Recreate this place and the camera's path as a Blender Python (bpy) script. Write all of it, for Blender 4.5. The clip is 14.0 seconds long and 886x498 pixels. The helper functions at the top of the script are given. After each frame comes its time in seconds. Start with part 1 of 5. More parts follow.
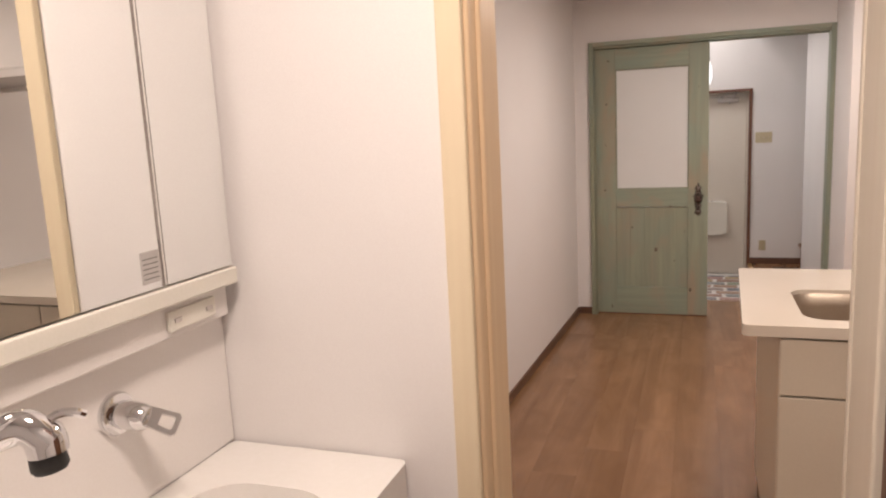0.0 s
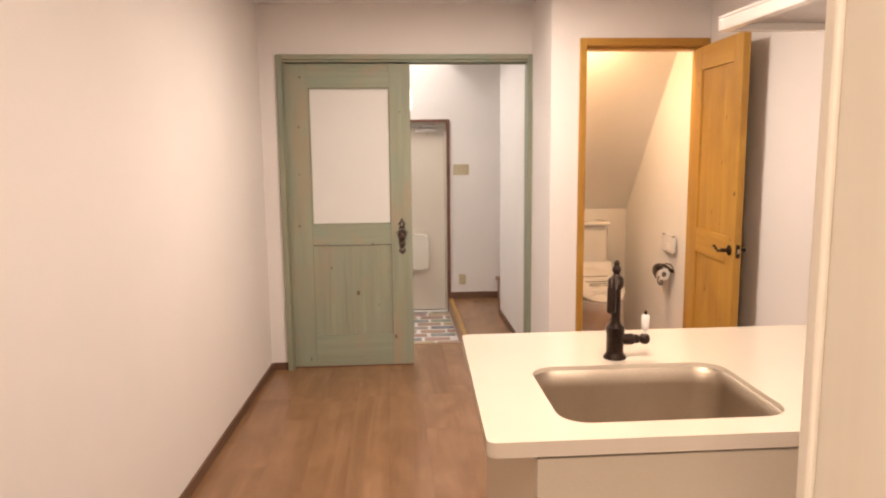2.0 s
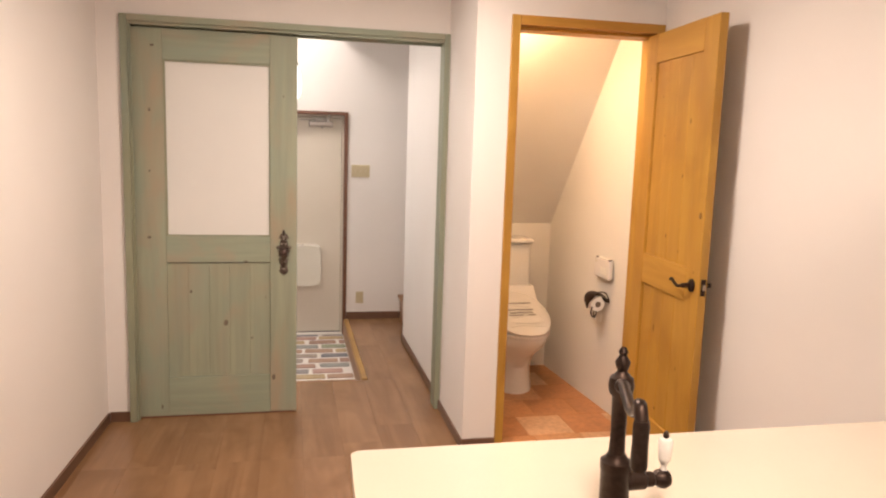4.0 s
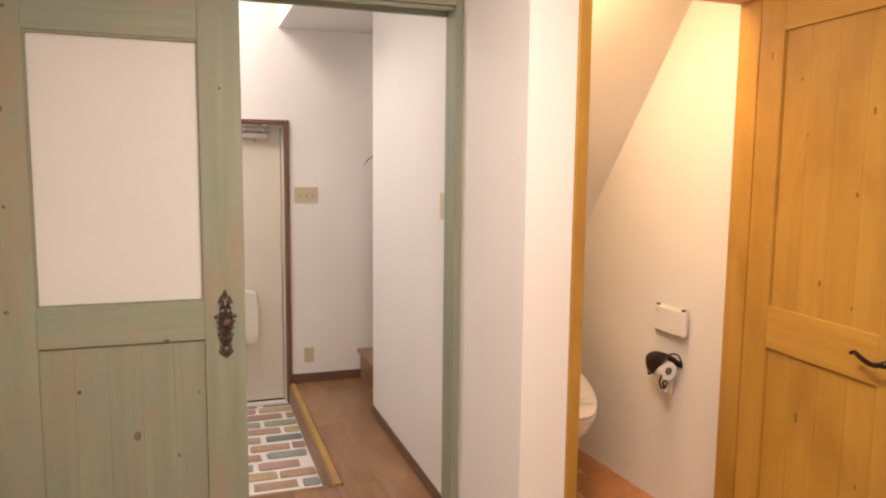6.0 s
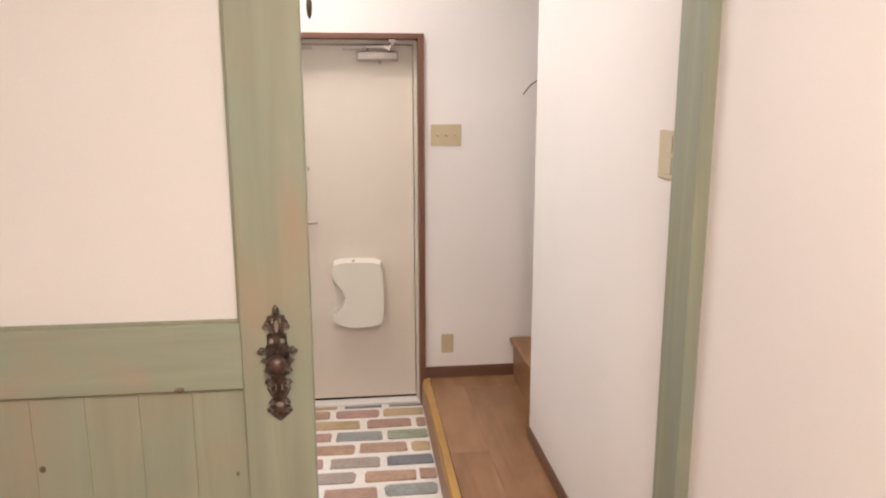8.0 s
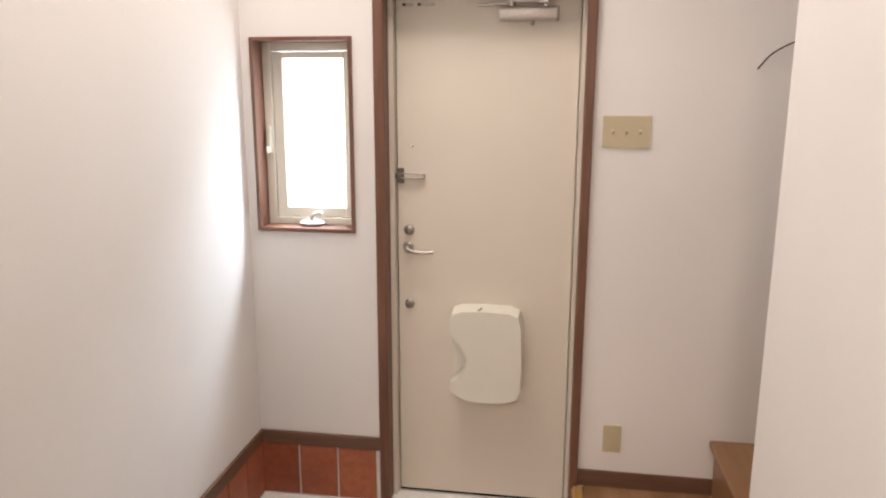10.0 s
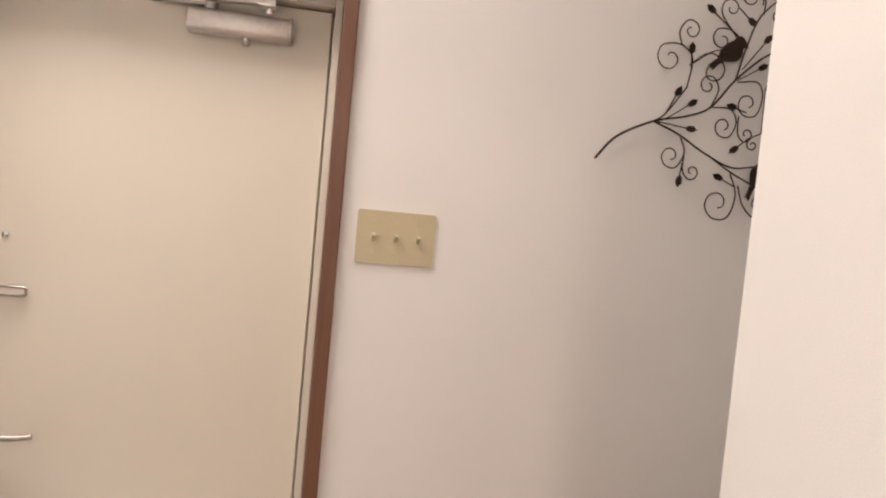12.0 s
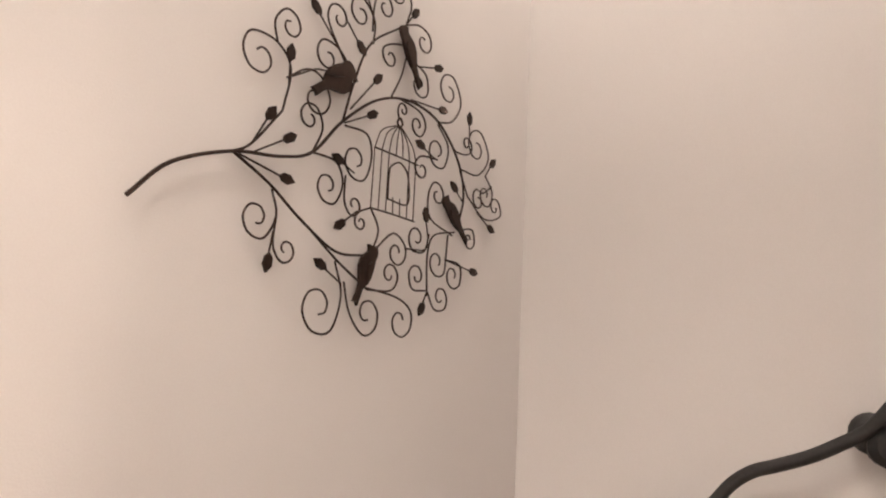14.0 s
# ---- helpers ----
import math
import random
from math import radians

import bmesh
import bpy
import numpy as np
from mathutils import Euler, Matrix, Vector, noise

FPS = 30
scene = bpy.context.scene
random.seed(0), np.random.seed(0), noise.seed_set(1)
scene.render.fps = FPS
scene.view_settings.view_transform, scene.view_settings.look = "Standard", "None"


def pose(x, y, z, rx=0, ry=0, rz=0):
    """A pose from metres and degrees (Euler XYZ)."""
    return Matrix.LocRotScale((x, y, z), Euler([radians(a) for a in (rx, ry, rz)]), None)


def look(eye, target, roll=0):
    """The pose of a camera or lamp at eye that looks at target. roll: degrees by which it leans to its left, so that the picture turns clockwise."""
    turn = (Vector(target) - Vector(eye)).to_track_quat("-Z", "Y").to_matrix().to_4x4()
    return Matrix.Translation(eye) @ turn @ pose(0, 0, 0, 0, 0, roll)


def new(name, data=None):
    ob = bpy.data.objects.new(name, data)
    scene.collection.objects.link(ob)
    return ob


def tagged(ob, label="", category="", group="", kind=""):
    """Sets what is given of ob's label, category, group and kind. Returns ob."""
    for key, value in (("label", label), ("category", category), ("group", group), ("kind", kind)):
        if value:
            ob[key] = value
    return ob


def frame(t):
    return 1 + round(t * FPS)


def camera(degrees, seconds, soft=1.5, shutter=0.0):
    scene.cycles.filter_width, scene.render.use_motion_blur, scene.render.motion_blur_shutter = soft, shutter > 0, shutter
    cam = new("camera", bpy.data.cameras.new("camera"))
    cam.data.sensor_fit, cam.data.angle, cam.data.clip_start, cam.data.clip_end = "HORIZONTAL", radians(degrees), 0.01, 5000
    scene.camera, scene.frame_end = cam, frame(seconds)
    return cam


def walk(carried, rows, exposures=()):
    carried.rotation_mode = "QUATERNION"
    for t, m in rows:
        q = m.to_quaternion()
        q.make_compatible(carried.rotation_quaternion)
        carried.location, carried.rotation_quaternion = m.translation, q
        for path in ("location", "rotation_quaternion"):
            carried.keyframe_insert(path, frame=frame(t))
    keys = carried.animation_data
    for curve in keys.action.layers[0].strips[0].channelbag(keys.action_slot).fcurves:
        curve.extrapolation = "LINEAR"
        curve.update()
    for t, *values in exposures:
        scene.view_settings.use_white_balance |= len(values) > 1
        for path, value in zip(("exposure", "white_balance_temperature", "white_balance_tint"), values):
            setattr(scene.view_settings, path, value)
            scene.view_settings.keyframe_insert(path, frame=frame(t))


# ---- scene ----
cam = camera(63.2, 14.0, soft=2.1)
PATH = [
    (0, (0.789, -5.736, 1.542), (0.126, -3.878, 1.212), -2.9),
    (0.5, (0.779, -5.615, 1.534), (0.33, -3.691, 1.22), -2.4),
    (1, (0.798, -5.32, 1.546), (0.48, -3.368, 1.254), -2.2),
    (1.5, (0.787, -5.136, 1.517), (0.622, -3.162, 1.237), -1.4),
    (2, (0.736, -4.88, 1.525), (0.875, -2.905, 1.242), -0.6),
    (2.2, (0.735, -4.818, 1.527), (1.015, -2.858, 1.247), -0.3),
    (4.3, (0.844, -3.77, 1.501), (1.283, -1.838, 1.225), 1.7),
    (4.5, (0.82, -3.635, 1.486), (1.286, -1.708, 1.217), 1.4),
    (5, (0.779, -3.27, 1.493), (1.289, -1.351, 1.248), 0.7),
    (5.5, (0.72, -2.944, 1.469), (1.296, -1.042, 1.24), 1.3),
    (6, (0.701, -2.641, 1.49), (1.354, -0.764, 1.263), 0.6),
    (6.5, (0.778, -2.296, 1.464), (1.434, -0.42, 1.238), 1.4),
    (7, (0.822, -2.012, 1.452), (1.338, -0.103, 1.144), 0.3),
    (7.5, (0.858, -1.677, 1.47), (1.329, 0.242, 1.15), 0.5),
    (8, (0.976, -1.407, 1.44), (1.206, 0.541, 1.048), -0.1),
    (8.2, (1.065, -1.287, 1.442), (1.181, 0.665, 1.026), 1.3),
    (10.3, (1.214, -0.052, 1.41), (0.906, 1.879, 0.99), -0.1),
    (10.5, (1.228, 0.074, 1.423), (0.935, 2.006, 0.993), 0.1),
    (11, (1.225, 0.366, 1.44), (1.172, 2.332, 1.077), 1.7),
    (11.5, (1.213, 0.666, 1.44), (1.411, 2.645, 1.224), 5.2),
    (12, (1.267, 0.822, 1.352), (1.617, 2.788, 1.252), 5.4),
    (12.5, (1.192, 0.977, 1.318), (2.056, 2.755, 1.624), 5.1),
    (13, (1.234, 1.156, 1.287), (2.273, 2.84, 1.578), 3.7),
    (13.5, (1.347, 1.379, 1.291), (2.618, 2.884, 1.638), 3.5),
    (14, (1.436, 1.574, 1.289), (3.022, 2.697, 1.762), 3.5),
]
EXPOSURES = [(0, -0.55, 5950, 10), (0.5, -0.5, 5950, 10), (1.0, -0.35, 6100, 10), (1.5, -0.12, 6300, 10), (2.0, 0, 6500, 10), (5.0, 0.05, 6500, 10), (6.5, -0.1, 6550, 10), (7.0, -0.04, 6400, 10), (7.5, 0.06, 6250, 10), (8.2, 0.22, 6150, 10), (10.3, 0.0, 6350, 10), (11.0, 0.03, 6400, 10), (11.5, 0.1, 6400, 10), (12.5, 0.1, 6400, 10), (13.0, 0.2, 6430, 11), (14.0, 0.46, 6600, 12)]
walk(cam, [(t, look(eye, target, roll)) for t, eye, target, roll in PATH], EXPOSURES)

# ---- world, lamps ----
world = bpy.data.worlds.new("sky")
scene.world = world
world.use_nodes = True
wn = world.node_tree.nodes
sky = wn.new("ShaderNodeTexSky")
sky.sky_type, sky.sun_disc = "NISHITA", False
sky.sun_elevation, sky.sun_rotation = radians(40), radians(200)
wn["Background"].inputs["Strength"].default_value = 0.1
world.node_tree.links.new(sky.outputs[0], wn["Background"].inputs["Color"])


def area_lamp(name, m, energy, colour, size, size_y=None, shape="DISK", spread=180):
    data = bpy.data.lights.new(name, "AREA")
    data.energy, data.color, data.shape, data.size = energy, colour, shape, size
    data.spread = radians(spread)
    if size_y:
        data.size_y = size_y
    ob = new(name, data)
    ob.matrix_world = m
    return ob


def bulb(name, place, energy, colour, radius):
    data = bpy.data.lights.new(name, "POINT")
    data.energy, data.color, data.shadow_soft_size = energy, colour, radius
    ob = new(name, data)
    ob.location = place
    return ob


sun = bpy.data.lights.new("sun", "SUN")
sun.energy, sun.angle, sun.color = 1.0, radians(12), (1, 0.97, 0.92)
new("sun", sun).matrix_world = look((0, 8, 8), (0.3, 2.2, 1.2))

WARM, NEUTRAL, AMBER = (1.0, 0.785, 0.63), (1.0, 0.88, 0.785), (1.0, 0.645, 0.36)
area_lamp("kitchen_lamp", look((1.2, -1.5, 2.405), (1.2, -1.5, 0)), 43.5, (1.0, 0.80, 0.66), 0.42)
area_lamp("kitchen_lamp", look((1.2, -3.6, 2.405), (1.2, -3.6, 0)), 29, WARM, 0.42)
area_lamp("washroom_lamp", look((0.55, -5.35, 2.36), (0.55, -5.35, 0)), 32, WARM, 0.3)
area_lamp("toilet_lamp", look((2.02, -0.30, 2.285), (2.02, -0.30, 0)), 12.0, AMBER, 0.24)
area_lamp("window_light", look((0.32, 2.335, 1.27), (0.305, 0, 1.2)), 1.5, (0.86, 0.94, 1.0), 0.225, 0.53, "RECTANGLE")
area_lamp("sky_light", look((0.50, 2.95, 2.15), (0.12, 2.0, 0.75)), 130, (0.84, 0.93, 1.0), 0.9, 0.5, "RECTANGLE")
bulb("entry_bulb", (0.855, 0.60, 1.86), 5.0, NEUTRAL, 0.04)
area_lamp("entry_lamp", look((0.6, 1.6, 2.855), (0.6, 1.6, 0)), 20, NEUTRAL, 0.75)
area_lamp("stair_lamp", look((2.3, 1.86, 2.86), (2.3, 1.86, 0)), 2.6, NEUTRAL, 0.2)

# ---- materials ----


def material(name, colour, rough=0.6, metal=0.0, coat=0.0):
    m = bpy.data.materials.new(name)
    m.use_nodes = True
    b = m.node_tree.nodes["Principled BSDF"]
    b.inputs["Base Color"].default_value = (*colour, 1)
    b.inputs["Roughness"].default_value = rough
    b.inputs["Metallic"].default_value = metal
    b.inputs["Coat Weight"].default_value = coat
    return m


def node(m, kind, **values):
    n = m.node_tree.nodes.new(kind)
    for key, value in values.items():
        if key in n.inputs:
            n.inputs[key].default_value = value
    return n


def link(m, a, b):
    m.node_tree.links.new(a, b)


def coords(m, stretch=(1, 1, 1), own=False):
    c = m.node_tree.nodes.new("ShaderNodeTexCoord")
    s = node(m, "ShaderNodeMapping")
    s.inputs["Scale"].default_value = stretch
    link(m, c.outputs["Object"], s.inputs["Vector"])
    if own:
        info = m.node_tree.nodes.new("ShaderNodeObjectInfo")
        add = m.node_tree.nodes.new("ShaderNodeVectorMath")
        mul = m.node_tree.nodes.new("ShaderNodeMath")
        mul.operation = "MULTIPLY"
        mul.inputs[1].default_value = 37.0
        link(m, info.outputs["Random"], mul.inputs[0])
        link(m, s.outputs["Vector"], add.inputs[0])
        link(m, mul.outputs[0], add.inputs[1])
        return add.outputs[0]
    return s.outputs["Vector"]


def ramp(m, factor, stops):
    r = m.node_tree.nodes.new("ShaderNodeValToRGB")
    e = r.color_ramp.elements
    while len(e) < len(stops):
        e.new(0.5)
    for k, (at, colour) in enumerate(stops):
        e[k].position, e[k].color = at, (*colour, 1)
    link(m, factor, r.inputs[0])
    return r.outputs["Color"]


def mix(m, factor, a, b, mode="MIX"):
    n = m.node_tree.nodes.new("ShaderNodeMix")
    n.data_type, n.blend_type = "RGBA", mode
    for value, socket in ((factor, n.inputs[0]), (a, n.inputs[6]), (b, n.inputs[7])):
        if isinstance(value, bpy.types.NodeSocket):
            link(m, value, socket)
        elif isinstance(value, tuple):
            socket.default_value = (*value, 1)
        else:
            socket.default_value = value
    return n.outputs[2]


def bump(m, height, strength, distance):
    n = node(m, "ShaderNodeBump", Strength=strength, Distance=distance)
    link(m, height, n.inputs["Height"])
    b = m.node_tree.nodes["Principled BSDF"]
    if b.inputs["Normal"].is_linked:
        link(m, b.inputs["Normal"].links[0].from_socket, n.inputs["Normal"])
    link(m, n.outputs["Normal"], b.inputs["Normal"])


def base(m, colour):
    link(m, colour, m.node_tree.nodes["Principled BSDF"].inputs["Base Color"])


def mottled(name, dark, light, rough, fine=60.0, coarse=3.0, relief=0.1, depth=0.001, metal=0.0, coat=0.0):
    """A surface that varies at two scales, with a fine relief."""
    m = material(name, light, rough, metal, coat)
    v = coords(m)
    a = node(m, "ShaderNodeTexNoise", Scale=coarse, Detail=4.0)
    b = node(m, "ShaderNodeTexNoise", Scale=fine, Detail=3.0)
    link(m, v, a.inputs["Vector"]), link(m, v, b.inputs["Vector"])
    both = mix(m, 0.4, a.outputs["Fac"], b.outputs["Fac"])
    base(m, ramp(m, both, [(0.35, dark), (0.65, light)]))
    bump(m, b.outputs["Fac"], relief, depth)
    return m


def wood(name, dark, light, rough, grain=(22, 22, 1.6), knots=0.0, own=False, coat=0.0, stain=None, tint=None):
    """Grain along the mapping's least stretched axis; optional knots and a second stain tone."""
    m = material(name, light, rough, 0, coat)
    v = coords(m, grain, own)
    a = node(m, "ShaderNodeTexNoise", Scale=1.0, Detail=6.0, Roughness=0.6, Distortion=0.6)
    link(m, v, a.inputs["Vector"])
    colour = ramp(m, a.outputs["Fac"], [(0.3, dark), (0.68, light)])
    wide = node(m, "ShaderNodeTexNoise", Scale=1.0, Detail=4.0, Distortion=0.8)
    link(m, coords(m, tuple(2.2 + 0.14 * g for g in grain), own), wide.inputs["Vector"])
    if stain:
        colour = mix(m, ramp(m, wide.outputs["Fac"], [(0.46, (0, 0, 0)), (0.72, (1, 1, 1))]), colour, stain)
    if tint:
        cloud = node(m, "ShaderNodeTexNoise", Scale=1.6, Detail=3.0, Distortion=0.4)
        link(m, coords(m, tuple(1.0 + 0.2 * g for g in grain), own), cloud.inputs["Vector"])
        colour = mix(m, ramp(m, cloud.outputs["Fac"], [(0.46, (0, 0, 0)), (0.72, (0.55, 0.55, 0.55))]), colour, tint)
    if knots:
        k = node(m, "ShaderNodeTexVoronoi", Scale=knots)
        link(m, coords(m, (1, 1, 0.7), own), k.inputs["Vector"])
        spot = ramp(m, k.outputs["Distance"], [(0.018 * knots, (1, 1, 1)), (0.03 * knots, (0, 0, 0))])
        colour = mix(m, spot, colour, tuple(c * 0.35 for c in dark))
    if own:
        info = m.node_tree.nodes.new("ShaderNodeObjectInfo")
        colour = mix(m, 0.5, colour, ramp(m, info.outputs["Random"], [(0, (0.84, 0.82, 0.8)), (1, (1, 1, 1))]), "MULTIPLY")
    base(m, colour)
    bump(m, a.outputs["Fac"], 0.12, 0.001)
    return m


wallpaper = mottled("wallpaper", (0.76, 0.735, 0.72), (0.81, 0.79, 0.775), 0.85, 420.0, 1.2, 0.25, 0.0008)
wallpaper_toilet = mottled("toilet_wallpaper", (0.75, 0.72, 0.67), (0.8, 0.77, 0.72), 0.85, 300.0, 1.5, 0.25, 0.0008)
ceiling_paper = mottled("ceiling_paper", (0.76, 0.745, 0.73), (0.8, 0.785, 0.77), 0.9, 300.0, 2.0, 0.25, 0.001)
sage = wood("sage_stained_pine", (0.260, 0.292, 0.220), (0.329, 0.360, 0.270), 0.55, (20, 20, 1.3), 0.0, stain=(0.36, 0.305, 0.22), tint=(0.25, 0.325, 0.27))
sage_frame = wood("sage_stained_trim", (0.225, 0.24, 0.172), (0.29, 0.308, 0.22), 0.55, (26, 26, 1.5), 0.0, tint=(0.215, 0.27, 0.24))
sage_rail = wood("sage_stained_rail", (0.249, 0.292, 0.223), (0.318, 0.360, 0.276), 0.55, (1.3, 20, 20), 0.0, stain=(0.385, 0.305, 0.22), tint=(0.25, 0.325, 0.27))
honey = wood("honey_stained_pine", (0.42, 0.222, 0.034), (0.51, 0.29, 0.052), 0.45, (14, 14, 1.0), 0.0, stain=(0.37, 0.185, 0.028), tint=(0.33, 0.17, 0.03))
honey_rail = wood("honey_stained_rail", (0.41, 0.215, 0.033), (0.51, 0.285, 0.051), 0.45, (1.5, 1.5, 24), 0.0)
knot_sage = mottled("knot_in_sage_pine", (0.10, 0.085, 0.07), (0.21, 0.18, 0.135), 0.55, 200.0, 30.0)
knot_honey = mottled("knot_in_honey_pine", (0.16, 0.075, 0.018), (0.29, 0.145, 0.032), 0.5, 200.0, 30.0)
plank_wood = wood("wood_plank_floor", (0.198, 0.104, 0.05), (0.305, 0.172, 0.088), 0.25, (9, 0.75, 9), 0.0, own=True, stain=(0.22, 0.118, 0.056), tint=(0.335, 0.192, 0.10))
stair_wood = wood("stair_wood", (0.2, 0.1, 0.045), (0.30, 0.16, 0.075), 0.35, (16, 1.2, 16))
brown_trim = wood("brown_trim", (0.12, 0.052, 0.032), (0.19, 0.088, 0.055), 0.45, (30, 30, 2))
base_wood = wood("brown_baseboard", (0.11, 0.056, 0.034), (0.165, 0.088, 0.056), 0.45, (2, 2, 30))
riser_wood = wood("tan_riser_wood", (0.27, 0.15, 0.075), (0.37, 0.215, 0.115), 0.4, (14, 1.0, 14))
ochre_wood = wood("ochre_strip", (0.29, 0.165, 0.055), (0.45, 0.27, 0.075), 0.4, (2, 2, 20))
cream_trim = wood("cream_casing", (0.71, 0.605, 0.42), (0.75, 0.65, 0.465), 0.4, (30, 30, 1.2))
# lit and shaded copies of the cream casing, light put into the colour
lit_trim = wood("cream_casing_lit", (0.70, 0.64, 0.535), (0.735, 0.68, 0.58), 0.4, (30, 30, 1.2))
shaded_trim = wood("cream_casing_shaded", (0.66, 0.495, 0.31), (0.71, 0.55, 0.355), 0.4, (26, 26, 1.2))
dark_leaf = wood("dark_brown_door", (0.085, 0.035, 0.018), (0.14, 0.06, 0.03), 0.4, (22, 22, 1.3))
frosted = mottled("frosted_glass", (0.70, 0.715, 0.71), (0.75, 0.765, 0.76), 0.38, 500.0, 2.0, 0.15, 0.0006)
frosted.node_tree.nodes["Principled BSDF"].inputs["Transmission Weight"].default_value = 0.0
iron = mottled("dark_bronze_iron", (0.024, 0.016, 0.013), (0.06, 0.039, 0.031), 0.42, 90.0, 9.0, 0.3, 0.001, 0.85)
antique = mottled("antique_bronze", (0.03, 0.023, 0.02), (0.17, 0.14, 0.122), 0.33, 160.0, 60.0, 0.4, 0.001, 0.7)
# bronze lightened so the scrolls carry painted highlights
highlit_bronze = mottled("highlit_bronze_edges", (0.05, 0.04, 0.034), (0.30, 0.26, 0.23), 0.36, 260.0, 110.0, 0.3, 0.0005, 0.6)
# pale tone that paints the highlights inside the escutcheon's filigree
pale_highlight = mottled("pale_painted_highlight", (0.24, 0.21, 0.185), (0.40, 0.36, 0.32), 0.45, 160.0, 40.0, 0.2, 0.0005, 0.3)
knob_bronze = mottled("brown_bronze", (0.07, 0.044, 0.037), (0.15, 0.10, 0.086), 0.36, 120.0, 30.0, 0.2, 0.0005, 0.6)
steel = mottled("brushed_steel", (0.40, 0.335, 0.26), (0.47, 0.405, 0.33), 0.48, 260.0, 6.0, 0.1, 0.0005, 1.0)
dark_metal = mottled("dark_worn_metal", (0.12, 0.105, 0.095), (0.22, 0.195, 0.175), 0.4, 150.0, 8.0, 0.1, 0.0005, 0.8)
chrome = material("chrome", (0.75, 0.75, 0.76), 0.08, 1.0)
dull_metal = mottled("dull_metal", (0.34, 0.31, 0.29), (0.5, 0.47, 0.44), 0.35, 150.0, 8.0, 0.1, 0.0005, 0.9)
aluminium = mottled("aluminium_paint", (0.5, 0.46, 0.43), (0.62, 0.58, 0.55), 0.35, 120.0, 6.0, 0.05, 0.0004, 0.5)
worktop_white = mottled("white_composite", (0.645, 0.575, 0.475), (0.69, 0.62, 0.52), 0.16, 320.0, 3.0, 0.02, 0.0002)
cabinet_white = mottled("cream_lacquer", (0.60, 0.53, 0.42), (0.64, 0.57, 0.455), 0.3, 200.0, 2.0, 0.03, 0.0003)
door_paint = mottled("cream_steel_paint", (0.66, 0.61, 0.53), (0.72, 0.67, 0.59), 0.5, 500.0, 1.5, 0.2, 0.0006)
plastic_cream = mottled("cream_plastic", (0.70, 0.68, 0.60), (0.75, 0.73, 0.66), 0.35, 200.0, 4.0, 0.03, 0.0003)
plastic_beige = mottled("beige_plastic", (0.50, 0.43, 0.28), (0.55, 0.48, 0.325), 0.4, 200.0, 5.0, 0.03, 0.0003)
plastic_toggle = mottled("pale_toggle_plastic", (0.56, 0.50, 0.36), (0.61, 0.55, 0.41), 0.35, 200.0, 5.0, 0.03, 0.0003)
porcelain = mottled("porcelain", (0.80, 0.78, 0.74), (0.84, 0.82, 0.79), 0.1, 90.0, 2.0, 0.01, 0.0002, 0, 0.3)
vanity_white = mottled("vanity_white", (0.76, 0.73, 0.70), (0.80, 0.775, 0.75), 0.2, 200.0, 2.0, 0.02, 0.0002)
mirror_glass = material("mirror_glass", (0.86, 0.87, 0.86), 0.015, 1.0)
black_rubber = mottled("black_rubber", (0.012, 0.012, 0.012), (0.03, 0.03, 0.03), 0.5, 200.0, 10.0, 0.1, 0.0004)
white_mortar = mottled("white_mortar", (0.66, 0.64, 0.61), (0.80, 0.78, 0.75), 0.75, 70.0, 5.0, 0.6, 0.003)
paper = mottled("paper", (0.74, 0.72, 0.68), (0.8, 0.78, 0.75), 0.8, 300.0, 8.0, 0.05, 0.0003)
sticker_grey = mottled("grey_sticker", (0.42, 0.40, 0.38), (0.5, 0.48, 0.46), 0.6, 300.0, 12.0, 0.05, 0.0002)
ink = material("grey_ink", (0.2, 0.19, 0.18), 0.7)


def own_tone(name, tones, rough, fine, relief, spots=None):
    """Pieces that differ in tone from one to the next."""
    m = material(name, tones[0], rough)
    info = m.node_tree.nodes.new("ShaderNodeObjectInfo")
    stops = [(k / len(tones), c) for k, c in enumerate(tones)]
    colour = ramp(m, info.outputs["Random"], stops)
    r = colour.node.color_ramp
    r.interpolation = "CONSTANT"
    v = coords(m, (1, 1, 1), True)
    a = node(m, "ShaderNodeTexNoise", Scale=fine, Detail=5.0)
    b = node(m, "ShaderNodeTexNoise", Scale=fine / 8, Detail=3.0)
    link(m, v, a.inputs["Vector"]), link(m, v, b.inputs["Vector"])
    both = mix(m, 0.5, a.outputs["Fac"], b.outputs["Fac"])
    base(m, mix(m, 1.0, colour, ramp(m, both, [(0.3, (0.72, 0.72, 0.72)), (0.7, (1.2, 1.2, 1.2))]), "MULTIPLY"))
    bump(m, a.outputs["Fac"], relief, 0.002)
    return m


brick_paint = own_tone("painted_brick", [(0.403, 0.275, 0.201), (0.256, 0.250, 0.256), (0.403, 0.262, 0.226), (0.293, 0.311, 0.305), (0.451, 0.348, 0.207),
                                         (0.287, 0.323, 0.238), (0.189, 0.201, 0.232), (0.366, 0.238, 0.189), (0.342, 0.293, 0.262)], 0.6, 60.0, 0.4)
terracotta = own_tone("terracotta_tile", [(0.48, 0.225, 0.095), (0.55, 0.285, 0.135), (0.45, 0.20, 0.08), (0.62, 0.37, 0.21)], 0.5, 40.0, 0.2)
skirt_tile = own_tone("skirting_tile", [(0.36, 0.11, 0.055), (0.40, 0.13, 0.065), (0.33, 0.095, 0.045)], 0.4, 40.0, 0.15)


